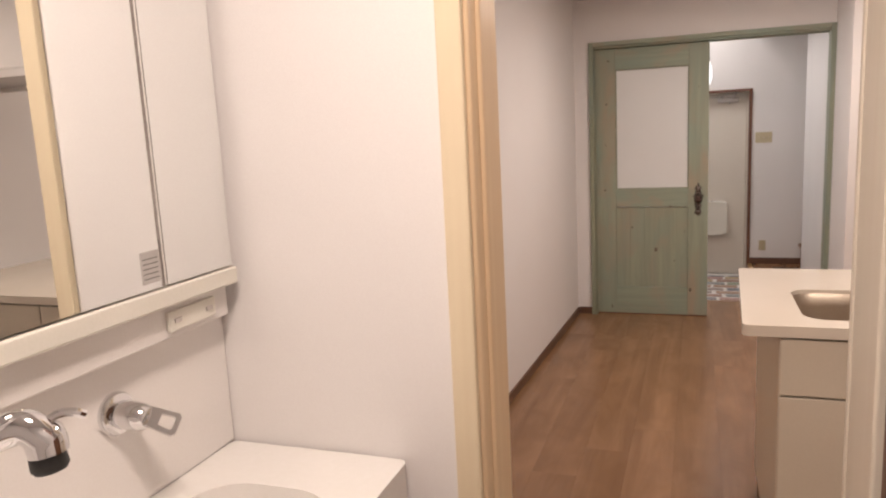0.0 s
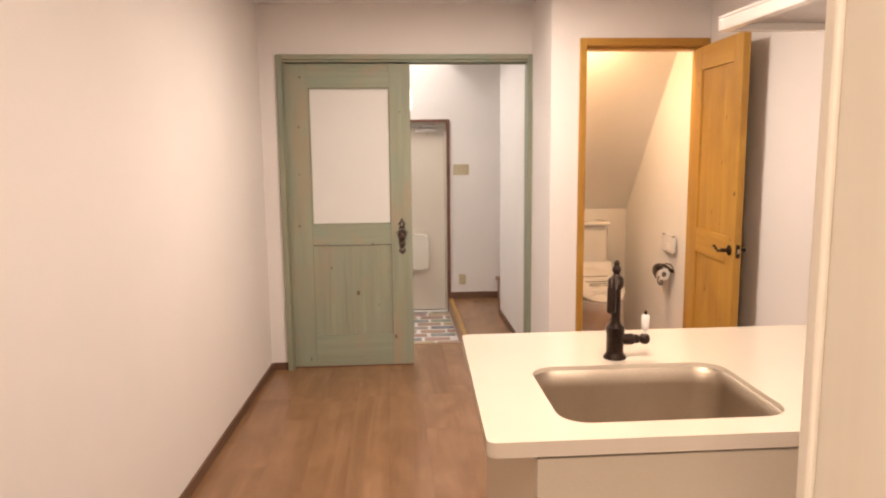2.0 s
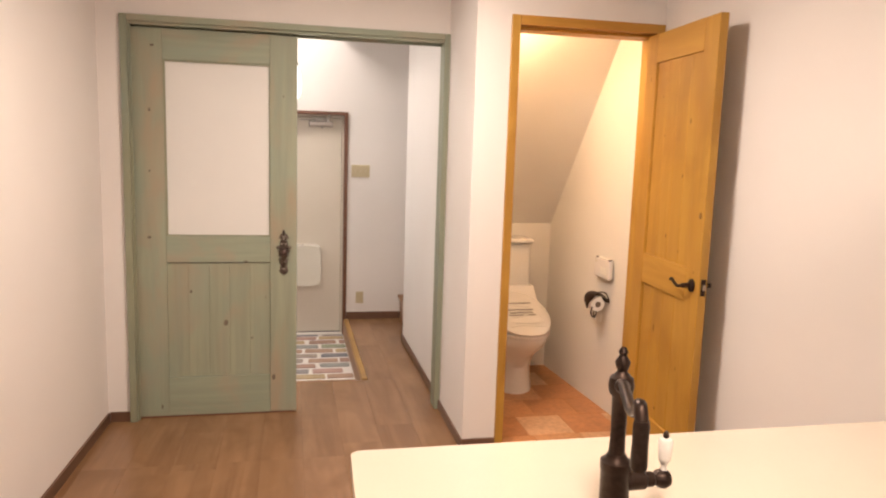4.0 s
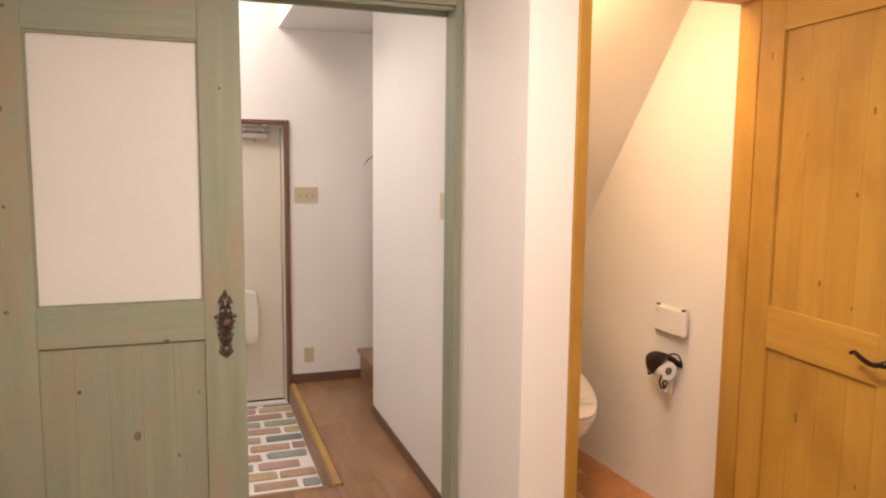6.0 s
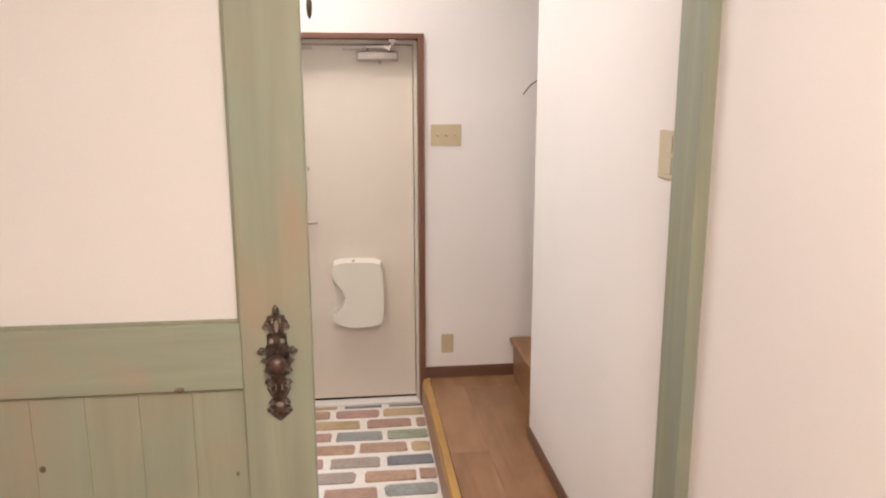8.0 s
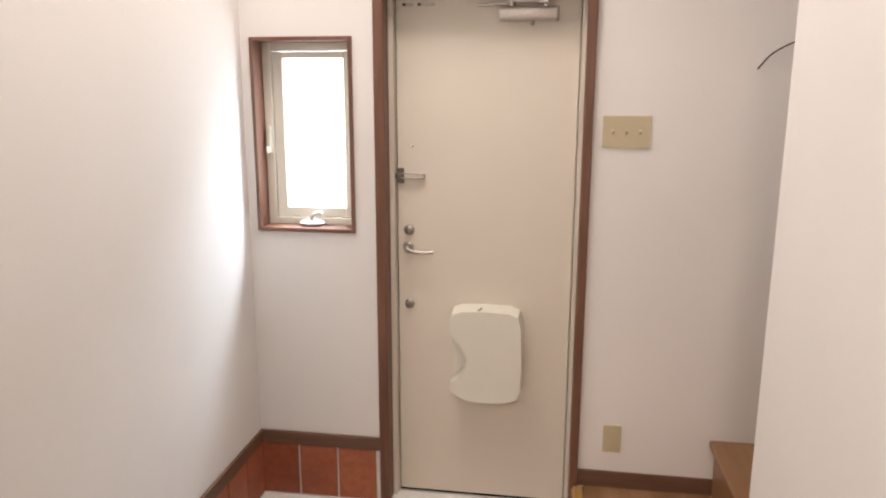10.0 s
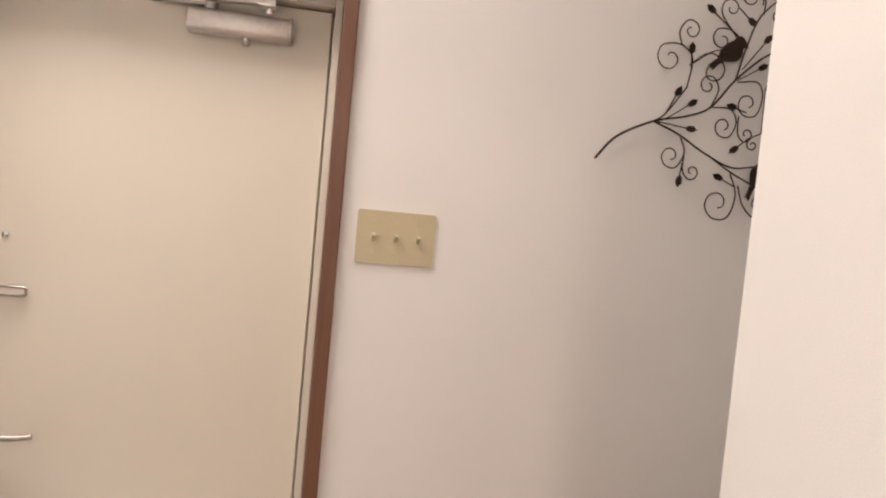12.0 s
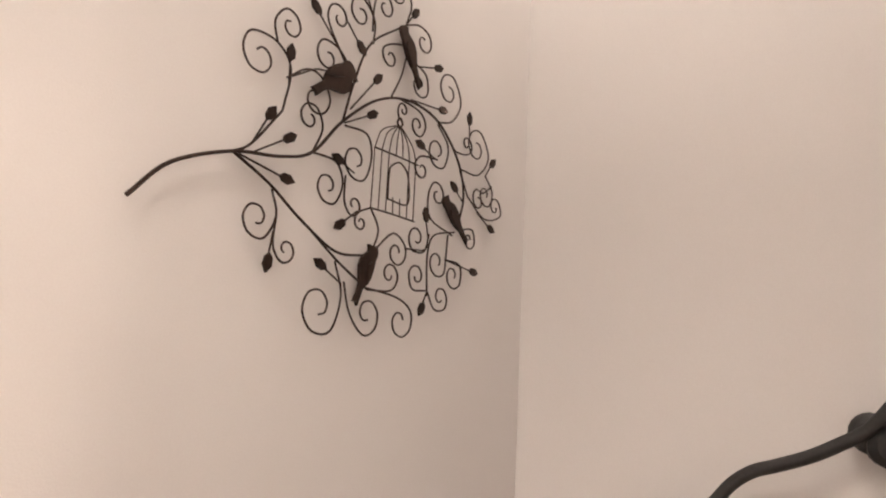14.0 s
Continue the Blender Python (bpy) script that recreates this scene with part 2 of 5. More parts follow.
def glowing(name, colour, strength):
    m = material(name, (0.8, 0.8, 0.8), 0.4)
    b = m.node_tree.nodes["Principled BSDF"]
    b.inputs["Emission Color"].default_value = (*colour, 1)
    b.inputs["Emission Strength"].default_value = strength
    return m


lit_diffuser = glowing("lit_diffuser", WARM, 3.0)
lit_amber = glowing("lit_amber_diffuser", AMBER, 3.0)
lit_glass = glowing("lit_opal_glass", (1, 0.97, 0.92), 1.6)
bright_day = glowing("bright_daylight", (0.97, 0.99, 1.0), 2.6)
clear_glass = material("window_glass", (1, 1, 1), 0.02)
clear_glass.node_tree.nodes["Principled BSDF"].inputs["Transmission Weight"].default_value = 1.0
clear_glass.node_tree.nodes["Principled BSDF"].inputs["IOR"].default_value = 1.1

# ---- mesh helpers ----


def thing(name, place, label, category, group=""):
    ob = new(name)
    ob.location = place
    ob.empty_display_size = 0.05
    return tagged(ob, label, category, group)


def world_place(ob):
    p = Vector(ob.location)
    while ob.parent:
        ob = ob.parent
        p += ob.location
    return p


def part(name, bm, mat, parent=None, label="", smooth=False, bevel=0.0, segments=2):
    """Links a bmesh, given in the world's axes, as one mesh object."""
    if bevel:
        edges = [e for e in bm.edges if len(e.link_faces) == 2 and e.calc_face_angle(0) > 0.5]
        bmesh.ops.bevel(bm, geom=edges, offset=bevel, segments=segments, profile=0.5, affect="EDGES")
    bmesh.ops.recalc_face_normals(bm, faces=bm.faces)
    me = bpy.data.meshes.new(name)
    ob = new(name, me)
    if parent:
        ob.parent = parent
        bm.transform(Matrix.Translation(-world_place(parent)))
    for f in bm.faces:
        f.smooth = smooth
    bm.to_mesh(me)
    bm.free()
    me.materials.append(mat)
    if smooth:
        me.set_sharp_from_angle(angle=radians(40))
    if label:
        ob["label"] = label
    return ob


def box(x0, x1, y0, y1, z0, z1, bm=None):
    bm = bm or bmesh.new()
    m = Matrix.LocRotScale(((x0 + x1) / 2, (y0 + y1) / 2, (z0 + z1) / 2), None, (x1 - x0, y1 - y0, z1 - z0))
    bmesh.ops.create_cube(bm, size=1, matrix=m)
    return bm


def boxes(*rows):
    bm = bmesh.new()
    for r in rows:
        box(*r, bm)
    return bm


def prism(points, axis, a, b, bm=None):
    """A flat outline carried along an axis from a to b. The outline's two coordinates are the other axes, in order."""
    bm = bm or bmesh.new()
    def at(p, s):
        p = list(p)
        p.insert("xyz".index(axis), s)
        return bm.verts.new(p)
    low, high = [at(p, a) for p in points], [at(p, b) for p in points]
    bm.faces.new(low), bm.faces.new(high)
    n = len(points)
    for k in range(n):
        bm.faces.new((low[k], low[(k + 1) % n], high[(k + 1) % n], high[k]))
    return bm


def rounded(w, h, r, n=6, cx=0.0, cy=0.0):
    """A rounded rectangle's outline about a centre."""
    out = []
    for k, (sx, sy) in enumerate(((1, 1), (-1, 1), (-1, -1), (1, -1))):
        for i in range(n + 1):
            a = math.pi / 2 * (k + i / n)
            out.append((cx + sx * (w / 2 - r) + r * math.cos(a), cy + sy * (h / 2 - r) + r * math.sin(a)))
    return out


def lathe(profile, centre, axis=(0, 0, 1), n=24, bm=None):
    """Rows of radius and height turned round an axis at a centre."""
    bm = bm or bmesh.new()
    turn = Vector((0, 0, 1)).rotation_difference(Vector(axis)).to_matrix()
    rings = []
    for r, h in profile:
        rings.append([bm.verts.new(Vector(centre) + turn @ Vector((max(r, 1e-4) * math.cos(2 * math.pi * k / n), max(r, 1e-4) * math.sin(2 * math.pi * k / n), h))) for k in range(n)])
    for p, q in zip(rings, rings[1:]):
        for k in range(n):
            bm.faces.new((p[k], p[(k + 1) % n], q[(k + 1) % n], q[k]))
    bm.faces.new(rings[0]), bm.faces.new(rings[-1])
    return bm


def tube(points, radius, bm=None, n=8, end=None):
    """A round bar along a line of points, tapering from radius to end."""
    bm = bm or bmesh.new()
    points = [Vector(p) for p in points]
    end = radius if end is None else end
    up, rings = None, []
    for k, p in enumerate(points):
        d = (points[min(k + 1, len(points) - 1)] - points[max(k - 1, 0)]).normalized()
        if up is None:
            up = d.orthogonal().normalized()
        up = (up - d * up.dot(d)).normalized()
        side = d.cross(up)
        r = radius + (end - radius) * k / max(1, len(points) - 1)
        rings.append([bm.verts.new(p + (up * math.cos(2 * math.pi * i / n) + side * math.sin(2 * math.pi * i / n)) * r) for i in range(n)])
    for p, q in zip(rings, rings[1:]):
        for i in range(n):
            bm.faces.new((p[i], p[(i + 1) % n], q[(i + 1) % n], q[i]))
    bm.faces.new(rings[0]), bm.faces.new(rings[-1])
    return bm


def arc(points, steps=8):
    """A smooth line through a few points."""
    pts = [Vector(p) for p in points]
    pts = [pts[0] * 2 - pts[1]] + pts + [pts[-1] * 2 - pts[-2]]
    out = []
    for a, b, c, d in zip(pts, pts[1:], pts[2:], pts[3:]):
        for s in range(steps):
            t = s / steps
            out.append(0.5 * (2 * b + (c - a) * t + (2 * a - 5 * b + 4 * c - d) * t * t + (3 * b - a - 3 * c + d) * t ** 3))
    return out + [pts[-2]]


def structure(ob, label, category):
    return tagged(ob, label, category, "", "structure")


# ---- the building's shell ----
FAR, GENKAN, CEIL, LOW = 2.245, -0.14, 2.445, 2.375
TOP = 2.9


def wall(name, bm, mat=wallpaper, label="plain off-white wallpapered wall with fine texture"):
    return structure(part(name, bm, mat), label, "wall")


wall("wall_west", prism([(-0.42, 0.012), (-0.112, 0.012), (-0.300, -4.40), (-0.42, -4.40)], "z", -0.15, 2.6))
wall("wall_west_washroom", box(-0.42, -0.10, -7.0, -4.575, -0.15, 2.6))
wall("wall_east", box(2.65, 2.84, -7.0, -0.585, -0.15, 2.6))
wall("wall_door_side", boxes((-0.42, 0.03, 0.012, 0.095, -0.15, TOP), (0.03, 1.668, 0.012, 0.095, 2.097, TOP), (1.668, 1.835, 0.012, 0.095, -0.15, TOP)))
wall("wall_return", box(1.69, 1.835, -0.585, 0.012, -0.15, 2.6))
wall("wall_toilet_front", boxes((1.835, 1.89, -0.585, -0.455, -0.15, 2.6), (1.89, 2.62, -0.585, -0.455, 2.115, 2.6), (2.62, 2.84, -0.585, -0.455, -0.15, 2.6)))
wall("wall_toilet_east", prism([(2.678, -0.455), (2.80, -0.455), (2.80, 1.0), (2.595, 1.0)], "z", -0.15, 2.6), wallpaper_toilet, "cream wallpapered toilet wall lit by a warm lamp")
wall("wall_toilet_west", box(1.70, 1.835, 0.095, 1.49, -0.15, TOP), wallpaper, "off-white wall between the hall and the toilet")
wall("wall_toilet_back", box(1.835, 2.68, 0.76, 0.86, -0.15, 1.02), wallpaper_toilet, "low cream wall behind the toilet")
wall("wall_partition", boxes((-0.42, 0.42, -4.575, -4.40, -0.15, 2.6), (0.42, 1.07, -4.575, -4.40, 2.06, 2.6), (1.07, 2.65, -4.575, -4.40, -0.15, 2.6)))
wall("wall_washroom_south", box(-0.42, 2.84, -7.12, -7.0, -0.15, 2.6))
wall("wall_washroom_east", box(1.45, 1.55, -7.0, -4.575, -0.15, 2.6))
wall("wall_entry_west", box(-0.06, 0.085, 0.095, FAR, -0.3, TOP))
wall("wall_far", boxes((-0.06, 0.121, FAR, FAR + 0.16, -0.3, TOP), (0.121, 0.489, FAR, FAR + 0.16, -0.3, 0.922), (0.121, 0.489, FAR, FAR + 0.16, 1.608, TOP),
                       (0.489, 0.567, FAR, FAR + 0.16, -0.3, TOP), (0.567, 1.312, FAR, FAR + 0.16, 1.783, TOP), (1.312, 2.84, FAR, FAR + 0.16, -0.3, TOP)))
wall("wall_stair_east", box(2.658, 2.84, 1.0, FAR, -0.15, TOP))
wall("wall_stair_south", box(1.835, 2.658, 1.38, 1.49, -0.15, TOP))
structure(part("ceiling_kitchen", box(-0.42, 2.84, -7.0, 0.012, CEIL, 2.6), ceiling_paper), "white papered ceiling", "ceiling")
structure(part("ceiling_hall", boxes((1.255, 1.95, 0.095, FAR, LOW, 2.5)), ceiling_paper), "white papered hall ceiling", "ceiling")
structure(part("ceiling_entry", box(-0.42, 2.84, 0.012, FAR, TOP, TOP + 0.1), ceiling_paper), "white raised ceiling above the entrance", "ceiling")
structure(part("ceiling_toilet", prism([(-0.455, 2.32), (-0.20, 2.32), (0.76, 1.015), (0.86, 1.015), (0.86, 1.15), (-0.2, 2.5), (-0.455, 2.5)], "x", 1.835, 2.70), wallpaper_toilet),
          "sloped cream ceiling under the stairs", "ceiling")

# floors
sub = structure(part("floor", boxes((-0.42, 2.84, -7.12, -0.455, -0.15, -0.012), (-0.06, 1.835, -0.455, 0.58, -0.15, -0.012), (1.298, 1.835, 0.58, FAR, -0.15, -0.012)), base_wood),
                "brown wood-look plank floor", "floor")
toilet_floor = structure(part("floor_toilet", boxes((1.835, 2.70, -0.455, 0.76, -0.15, -0.006), (1.9, 2.6, -0.568, -0.455, -0.14, -0.006)), mottled("tile_joint", (0.38, 0.18, 0.085), (0.45, 0.23, 0.12), 0.8)),
                         "terracotta tiled toilet floor", "floor")
genkan = structure(part("floor_entry", box(-0.06, 1.31, 0.58, FAR + 0.1, -0.3, GENKAN), white_mortar), "entrance floor of painted bricks in white mortar", "floor")

# ---- trim ----


def baseboard(bm, name="baseboard", label="dark brown wooden baseboard"):
    return structure(part(name, bm, base_wood, None, "", False, 0.002, 1), label, "baseboard")


BB = 0.055
baseboard(prism([(-0.112, 0.0), (-0.102, 0.0), (-0.293, -4.46), (-0.303, -4.46)], "z", 0, BB))
baseboard(box(-0.102, 0.0, 0.003, 0.012, 0, BB))
baseboard(box(1.68, 1.69, -0.595, -0.002, 0, BB))
baseboard(box(1.69, 1.858, -0.595, -0.585, 0, BB))
baseboard(box(2.64, 2.65, -4.39, -0.6, 0, BB))
baseboard(boxes((1.691, 1.70, 0.105, 1.499, 0, BB), (1.70, 1.79, 1.49, 1.499, 0, BB)))
baseboard(box(1.314, 1.79, FAR - 0.01, FAR, 0, BB + 0.008))
baseboard(box(0.085, 0.567, FAR - 0.012, FAR, 0.075, 0.128), "baseboard", "brown wooden rail above terracotta skirting tiles")
baseboard(box(0.085, 0.097, 0.58, FAR - 0.012, 0.075, 0.128), "baseboard", "brown wooden rail above terracotta skirting tiles")

# entrance step with an ochre edge strip
step_edge = thing("step_edge", (1.26, 1.4, 0), "worn ochre wooden strip edging the raised hall floor", "step edge")
part("strip", box(1.2965, 1.333, 0.58, FAR - 0.019, -0.03, 0.004), ochre_wood, step_edge, "", False, 0.006)
part("nosing", box(0.086, 1.262, 0.56, 0.584, -0.04, 0.002), stair_wood, step_edge, "", False, 0.004)
part("riser", boxes((1.2905, 1.302, 0.597, FAR - 0.019, GENKAN, -0.012), (0.086, 1.29, 0.582, 0.596, GENKAN, -0.04)), riser_wood, step_edge)

# green door frame
gf = tagged(thing("door_1", (0.845, 0.05, 0), "sage green stained wooden door frame with a half-open sliding door", "door frame"), kind="structure")
part("jamb", boxes((0.0, 0.036, -0.012, 0.105, 0, 2.125), (0.036, 0.046, 0.012, 0.03, 0, 2.09)), sage_frame, gf, "", False, 0.003)
part("jamb", box(1.659, 1.694, -0.012, 0.105, 0, 2.125), sage_frame, gf, "", False, 0.003)
part("head", boxes((0.036, 1.659, -0.012, 0.105, 2.093, 2.125), (0.036, 1.659, 0.004, 0.028, 2.078, 2.093), (0.036, 1.659, 0.088, 0.105, 2.07, 2.093)), sage_rail, gf, "", False, 0.003)

# the sliding leaf
LY0, LY1 = 0.045, 0.085
leaf = thing("sliding_door", (0.455, 0.065, 0.006), "sage green stained pine sliding door with frosted pane, half open", "door")
part("stile", box(0.038, 0.193, LY0, LY1, 0.008, 2.072), sage, leaf, "", False, 0.003)
part("stile", box(0.729, 0.872, LY0, LY1, 0.008, 2.072), sage, leaf, "", False, 0.003)
part("top_rail", box(0.193, 0.729, LY0, LY1, 1.918, 2.072), sage_rail, leaf, "", False, 0.002)
part("lock_rail", box(0.193, 0.729, LY0, LY1, 0.861, 1.002), sage_rail, leaf, "", False, 0.002)
part("bottom_rail", box(0.193, 0.729, LY0, LY1, 0.008, 0.225), sage_rail, leaf, "", False, 0.002)
# dark strip added in the floor gap to paint the shadow under the leaf
part("bottom_seal", box(0.04, 0.87, LY0 - 0.001, LY1 - 0.004, 0.0005, 0.0085), brown_trim, leaf, "dark brown strip painting the shade under the leaf")
part("pane", box(0.191, 0.731, 0.062, 0.070, 1.0, 1.92), frosted, leaf, "milky frosted glass pane")
part("glazing_bead", boxes((0.193, 0.202, 0.05, 0.062, 1.002, 1.918), (0.724, 0.729, 0.052, 0.062, 1.002, 1.918), (0.202, 0.724, 0.05, 0.062, 1.002, 1.009), (0.202, 0.724, 0.05, 0.062, 1.909, 1.918)), sage_frame, leaf)
for k in range(5):
    w = (0.729 - 0.193) / 5
    part("board", box(0.193 + k * w + 0.0001, 0.193 + (k + 1) * w - 0.0001, 0.056, 0.074, 0.223, 0.857), sage, leaf, "", False, 0.0007, 1)


def knot(parent, x, y, z, w, h, axis="y"):
    bm = bmesh.new()
    bmesh.ops.create_icosphere(bm, subdivisions=2, radius=1)
    for v in bm.verts:
        s = 1 + 0.25 * noise.noise(v.co * 2.3 + Vector((x * 9, z * 7, 0)))
        v.co = Vector((v.co.x * w * 0.75 * s, v.co.y * 0.002, v.co.z * h * 0.75 * s))
    turn = Matrix.Rotation(radians(90), 4, "Z") if axis == "x" else Matrix()
    bm.transform(Matrix.Translation((x, y, z)) @ turn)
    return part("knot", bm, knot_honey if axis == "x" else knot_sage, parent, "small dark pine knot", True)


for x, y, z, w, h in ((0.143, LY0, 1.985, 0.014, 0.008), (0.124, LY0, 1.66, 0.008, 0.013), (0.118, LY0, 1.345, 0.006, 0.008), (0.108, LY0, 0.995, 0.012, 0.01),
                      (0.312, 0.056, 0.70, 0.009, 0.010), (0.492, 0.056, 0.522, 0.017, 0.022), (0.63, 0.056, 0.435, 0.006, 0.01), (0.705, 0.056, 0.665, 0.005, 0.008),
                      (0.748, LY0, 0.208, 0.013, 0.022), (0.80, LY0, 1.755, 0.005, 0.006), (0.155, LY0, 0.06, 0.006, 0.02), (0.60, LY0, 0.865, 0.014, 0.008)):
    knot(leaf, x, y, z, w, h)

# cast bronze escutcheon: a pierced plate with paired scrolls and an oval knob
EX, EZ, EU = 0.802, 1.037, 0.0004
half = ((4, 0), (16, 10), (19, 45), (44, 50), (48, 68), (62, 88), (60, 108), (36, 120), (28, 135), (50, 147), (50, 185), (54, 205), (62, 220),
        (64, 240), (60, 256), (58, 268), (72, 286), (64, 300), (48, 312), (56, 328), (52, 346), (38, 372), (34, 392), (40, 420), (44, 450), (34, 476),
        (30, 492), (48, 506), (44, 528), (56, 548), (62, 566), (48, 582), (24, 602))
side_line = [(EX + u * EU, EZ - v * EU) for u, v in half]
plate = part("escutcheon", prism(side_line + [(EX, EZ - 622 * EU)] + [(2 * EX - x, z) for x, z in reversed(side_line)], "y", LY0 - 0.004, LY0), antique, leaf, "ornate cast bronze escutcheon", False, 0.001, 1)
# pale ovals paint the highlights and openings within the dark filigree
for u, v, w, h in ((0, 106, 11, 34), (-28, 184, 12, 15), (28, 184, 12, 15), (0, 530, 21, 15), (-20, 74, 5, 15), (20, 74, 5, 15), (-16, 432, 4, 20), (16, 432, 4, 20)):
    part("inlay", lathe([(1, 0), (0.8, 0.0008)], (0, 0, 0), (0, -1, 0), 14), pale_highlight, plate, "pale highlight painted within the bronze filigree")
    ob = plate.children[-1]
    ob.data.transform(Matrix.Translation(Vector((EX + u * EU, LY0 - 0.004, EZ - v * EU)) - world_place(plate)) @ Matrix.Diagonal((w * EU, 1, h * EU, 1)) @ Matrix.Translation(world_place(plate)))
part("knob", lathe([(0.009, 0), (0.009, 0.016), (0.017, 0.020), (0.0215, 0.029), (0.0195, 0.039), (0.012, 0.045), (0.003, 0.047)], (EX, LY0 - 0.004, EZ - 288 * EU), (0, -1, 0), 22), knob_bronze, plate, "oval brown bronze knob", True)
for side in (-1, 1):
    for u, v, r, wind in ((50, 98, 16, 1), (78, 230, 22, 1), (68, 288, 14, -1), (58, 336, 15, 1), (44, 412, 24, -1), (40, 514, 13, 1), (48, 562, 15, -1)):
        pts = []
        for i in range(22):
            a = i / 21 * 1.6 * 2 * math.pi
            rr = r * (1 - 0.72 * i / 21)
            pts.append((EX + side * (u + rr * math.cos(a)) * EU, LY0 - 0.0055, EZ - (v + wind * rr * math.sin(a)) * EU))
        # scrolls in the lightened bronze, for the highlights along their edges
        part("scroll", tube(pts, 0.0024, None, 6, 0.0015), highlit_bronze, plate, "", True)
    for u0, v0, u1, v1 in ((40, 118, 26, 140), (46, 150, 46, 200), (62, 300, 48, 365), (58, 436, 34, 486)):
        part("rib", tube([(EX + side * u0 * EU, LY0 - 0.005, EZ - v0 * EU), (EX + side * u1 * EU, LY0 - 0.005, EZ - v1 * EU)], 0.0018, None, 6), antique, plate, "", True)
part("finial", lathe([(0.001, 0.012), (0.006, 0.004), (0.0072, -0.008), (0.004, -0.018)], (EX, LY0 - 0.006, EZ - 18 * EU), n=12), antique, plate, "", True)

# ---- toilet doorway ----
tf = tagged(thing("door_2", (2.25, -0.53, 0), "honey yellow stained pine door frame of the toilet", "door frame"), kind="structure")
part("jamb", boxes((1.858, 1.9, -0.598, -0.44, 0, 2.145), (1.9, 1.912, -0.545, -0.44, 0, 2.10)), honey, tf, "", False, 0.003)
part("jamb", boxes((2.608, 2.645, -0.598, -0.44, 0, 2.145), (2.603, 2.608, -0.545, -0.44, 0, 2.10)), honey, tf, "", False, 0.003)
part("head", boxes((1.9, 2.608, -0.598, -0.44, 2.10, 2.145), (1.912, 2.603, -0.545, -0.44, 2.085, 2.10)), wood("honey_head", (0.4, 0.195, 0.03), (0.55, 0.29, 0.052), 0.45, (1.5, 24, 24)), tf, "", False, 0.003)
part("threshold", box(1.9, 2.6, -0.598, -0.568, -0.01, 0.008), ochre_wood, tf, "ochre wooden threshold", False, 0.003)

td = thing("toilet_door", (2.59, -0.60, 0.012), "honey yellow stained pine panel door standing open at the toilet", "door")
HX0, HX1, DY0, DY1, DT = 2.555, 2.592, -1.295, -0.605, 2.08
part("stile", box(HX0, HX1, -0.72, DY1, 0.014, DT), honey, td, "", False, 0.003)
part("stile", box(HX0, HX1, DY0, -1.175, 0.014, DT), honey, td, "", False, 0.003)
part("top_rail", box(HX0, HX1, -1.175, -0.72, 1.945, DT), honey_rail, td, "", False, 0.002)
part("lock_rail", box(HX0, HX1, -1.175, -0.72, 0.885, 1.03), honey_rail, td, "", False, 0.002)
part("bottom_rail", box(HX0, HX1, -1.175, -0.72, 0.014, 0.25), honey_rail, td, "", False, 0.002)
for k in range(4):
    w = 0.455 / 4
    part("board", box(HX0 + 0.011, HX1 - 0.011, -1.175 + k * w + 0.0006, -1.175 + (k + 1) * w - 0.0006, 1.028, 1.947), honey, td, "", False, 0.0015, 1)
    part("board", box(HX0 + 0.011, HX1 - 0.011, -1.175 + k * w + 0.0006, -1.175 + (k + 1) * w - 0.0006, 0.248, 0.887), honey, td, "", False, 0.0015, 1)
for y, z, w, h in ((-0.80, 1.78, 0.007, 0.009), (-0.84, 1.60, 0.006, 0.008), (-1.09, 1.66, 0.007, 0.016), (-1.05, 1.42, 0.009, 0.011), (-0.93, 1.14, 0.008, 0.014), (-1.06, 1.085, 0.006, 0.009),
                  (-0.87, 0.685, 0.010, 0.026), (-1.12, 0.56, 0.008, 0.012), (-0.94, 0.31, 0.008, 0.011), (-0.99, 0.10, 0.01, 0.012)):
    knot(td, HX0 + (0.011 if 1.03 < z < 1.945 or 0.25 < z < 0.885 else 0.0), y, z, w, h, "x")
for y, z, w, h in ((-1.262, 1.265, 0.02, 0.02), (-1.24, 1.02, 0.005, 0.007), (-0.67, 1.87, 0.006, 0.02)):
    knot(td, HX0, y, z, w, h, "x")
handle = part("lever_handle", lathe([(0.028, 0), (0.028, 0.006), (0.02, 0.012), (0.011, 0.016), (0.011, 0.045), (0.006, 0.05)], (HX0, -1.235, 0.965), (-1, 0, 0), 20), iron, td, "dark bronze lever handle", True)
part("lever", tube(arc([(HX0 - 0.045, -1.235, 0.965), (HX0 - 0.048, -1.20, 0.957), (HX0 - 0.047, -1.165, 0.966), (HX0 - 0.046, -1.14, 0.977), (HX0 - 0.046, -1.125, 0.972)]), 0.008, None, 8, 0.006), iron, handle, "", True)
part("latch_plate", box(2.564, 2.584, DY0 - 0.003, DY0, 0.93, 1.0), iron, td, "dark metal latch plate")
part("latch_bolt", box(2.568, 2.58, DY0 - 0.012, DY0 - 0.003, 0.955, 0.977), steel, td)
back = part("lever_handle", lathe([(0.028, 0), (0.02, 0.01), (0.011, 0.016), (0.011, 0.045)], (HX1, -1.235, 0.965), (1, 0, 0), 20), iron, td, "dark bronze lever handle", True)
for z in (1.85, 0.25):
    part("hinge", lathe([(0.006, -0.045), (0.006, 0.045)], (2.594, -0.603, z), (0, 0, 1), 10), iron, td, "", True)
td.rotation_euler[2] = radians(-4.0)

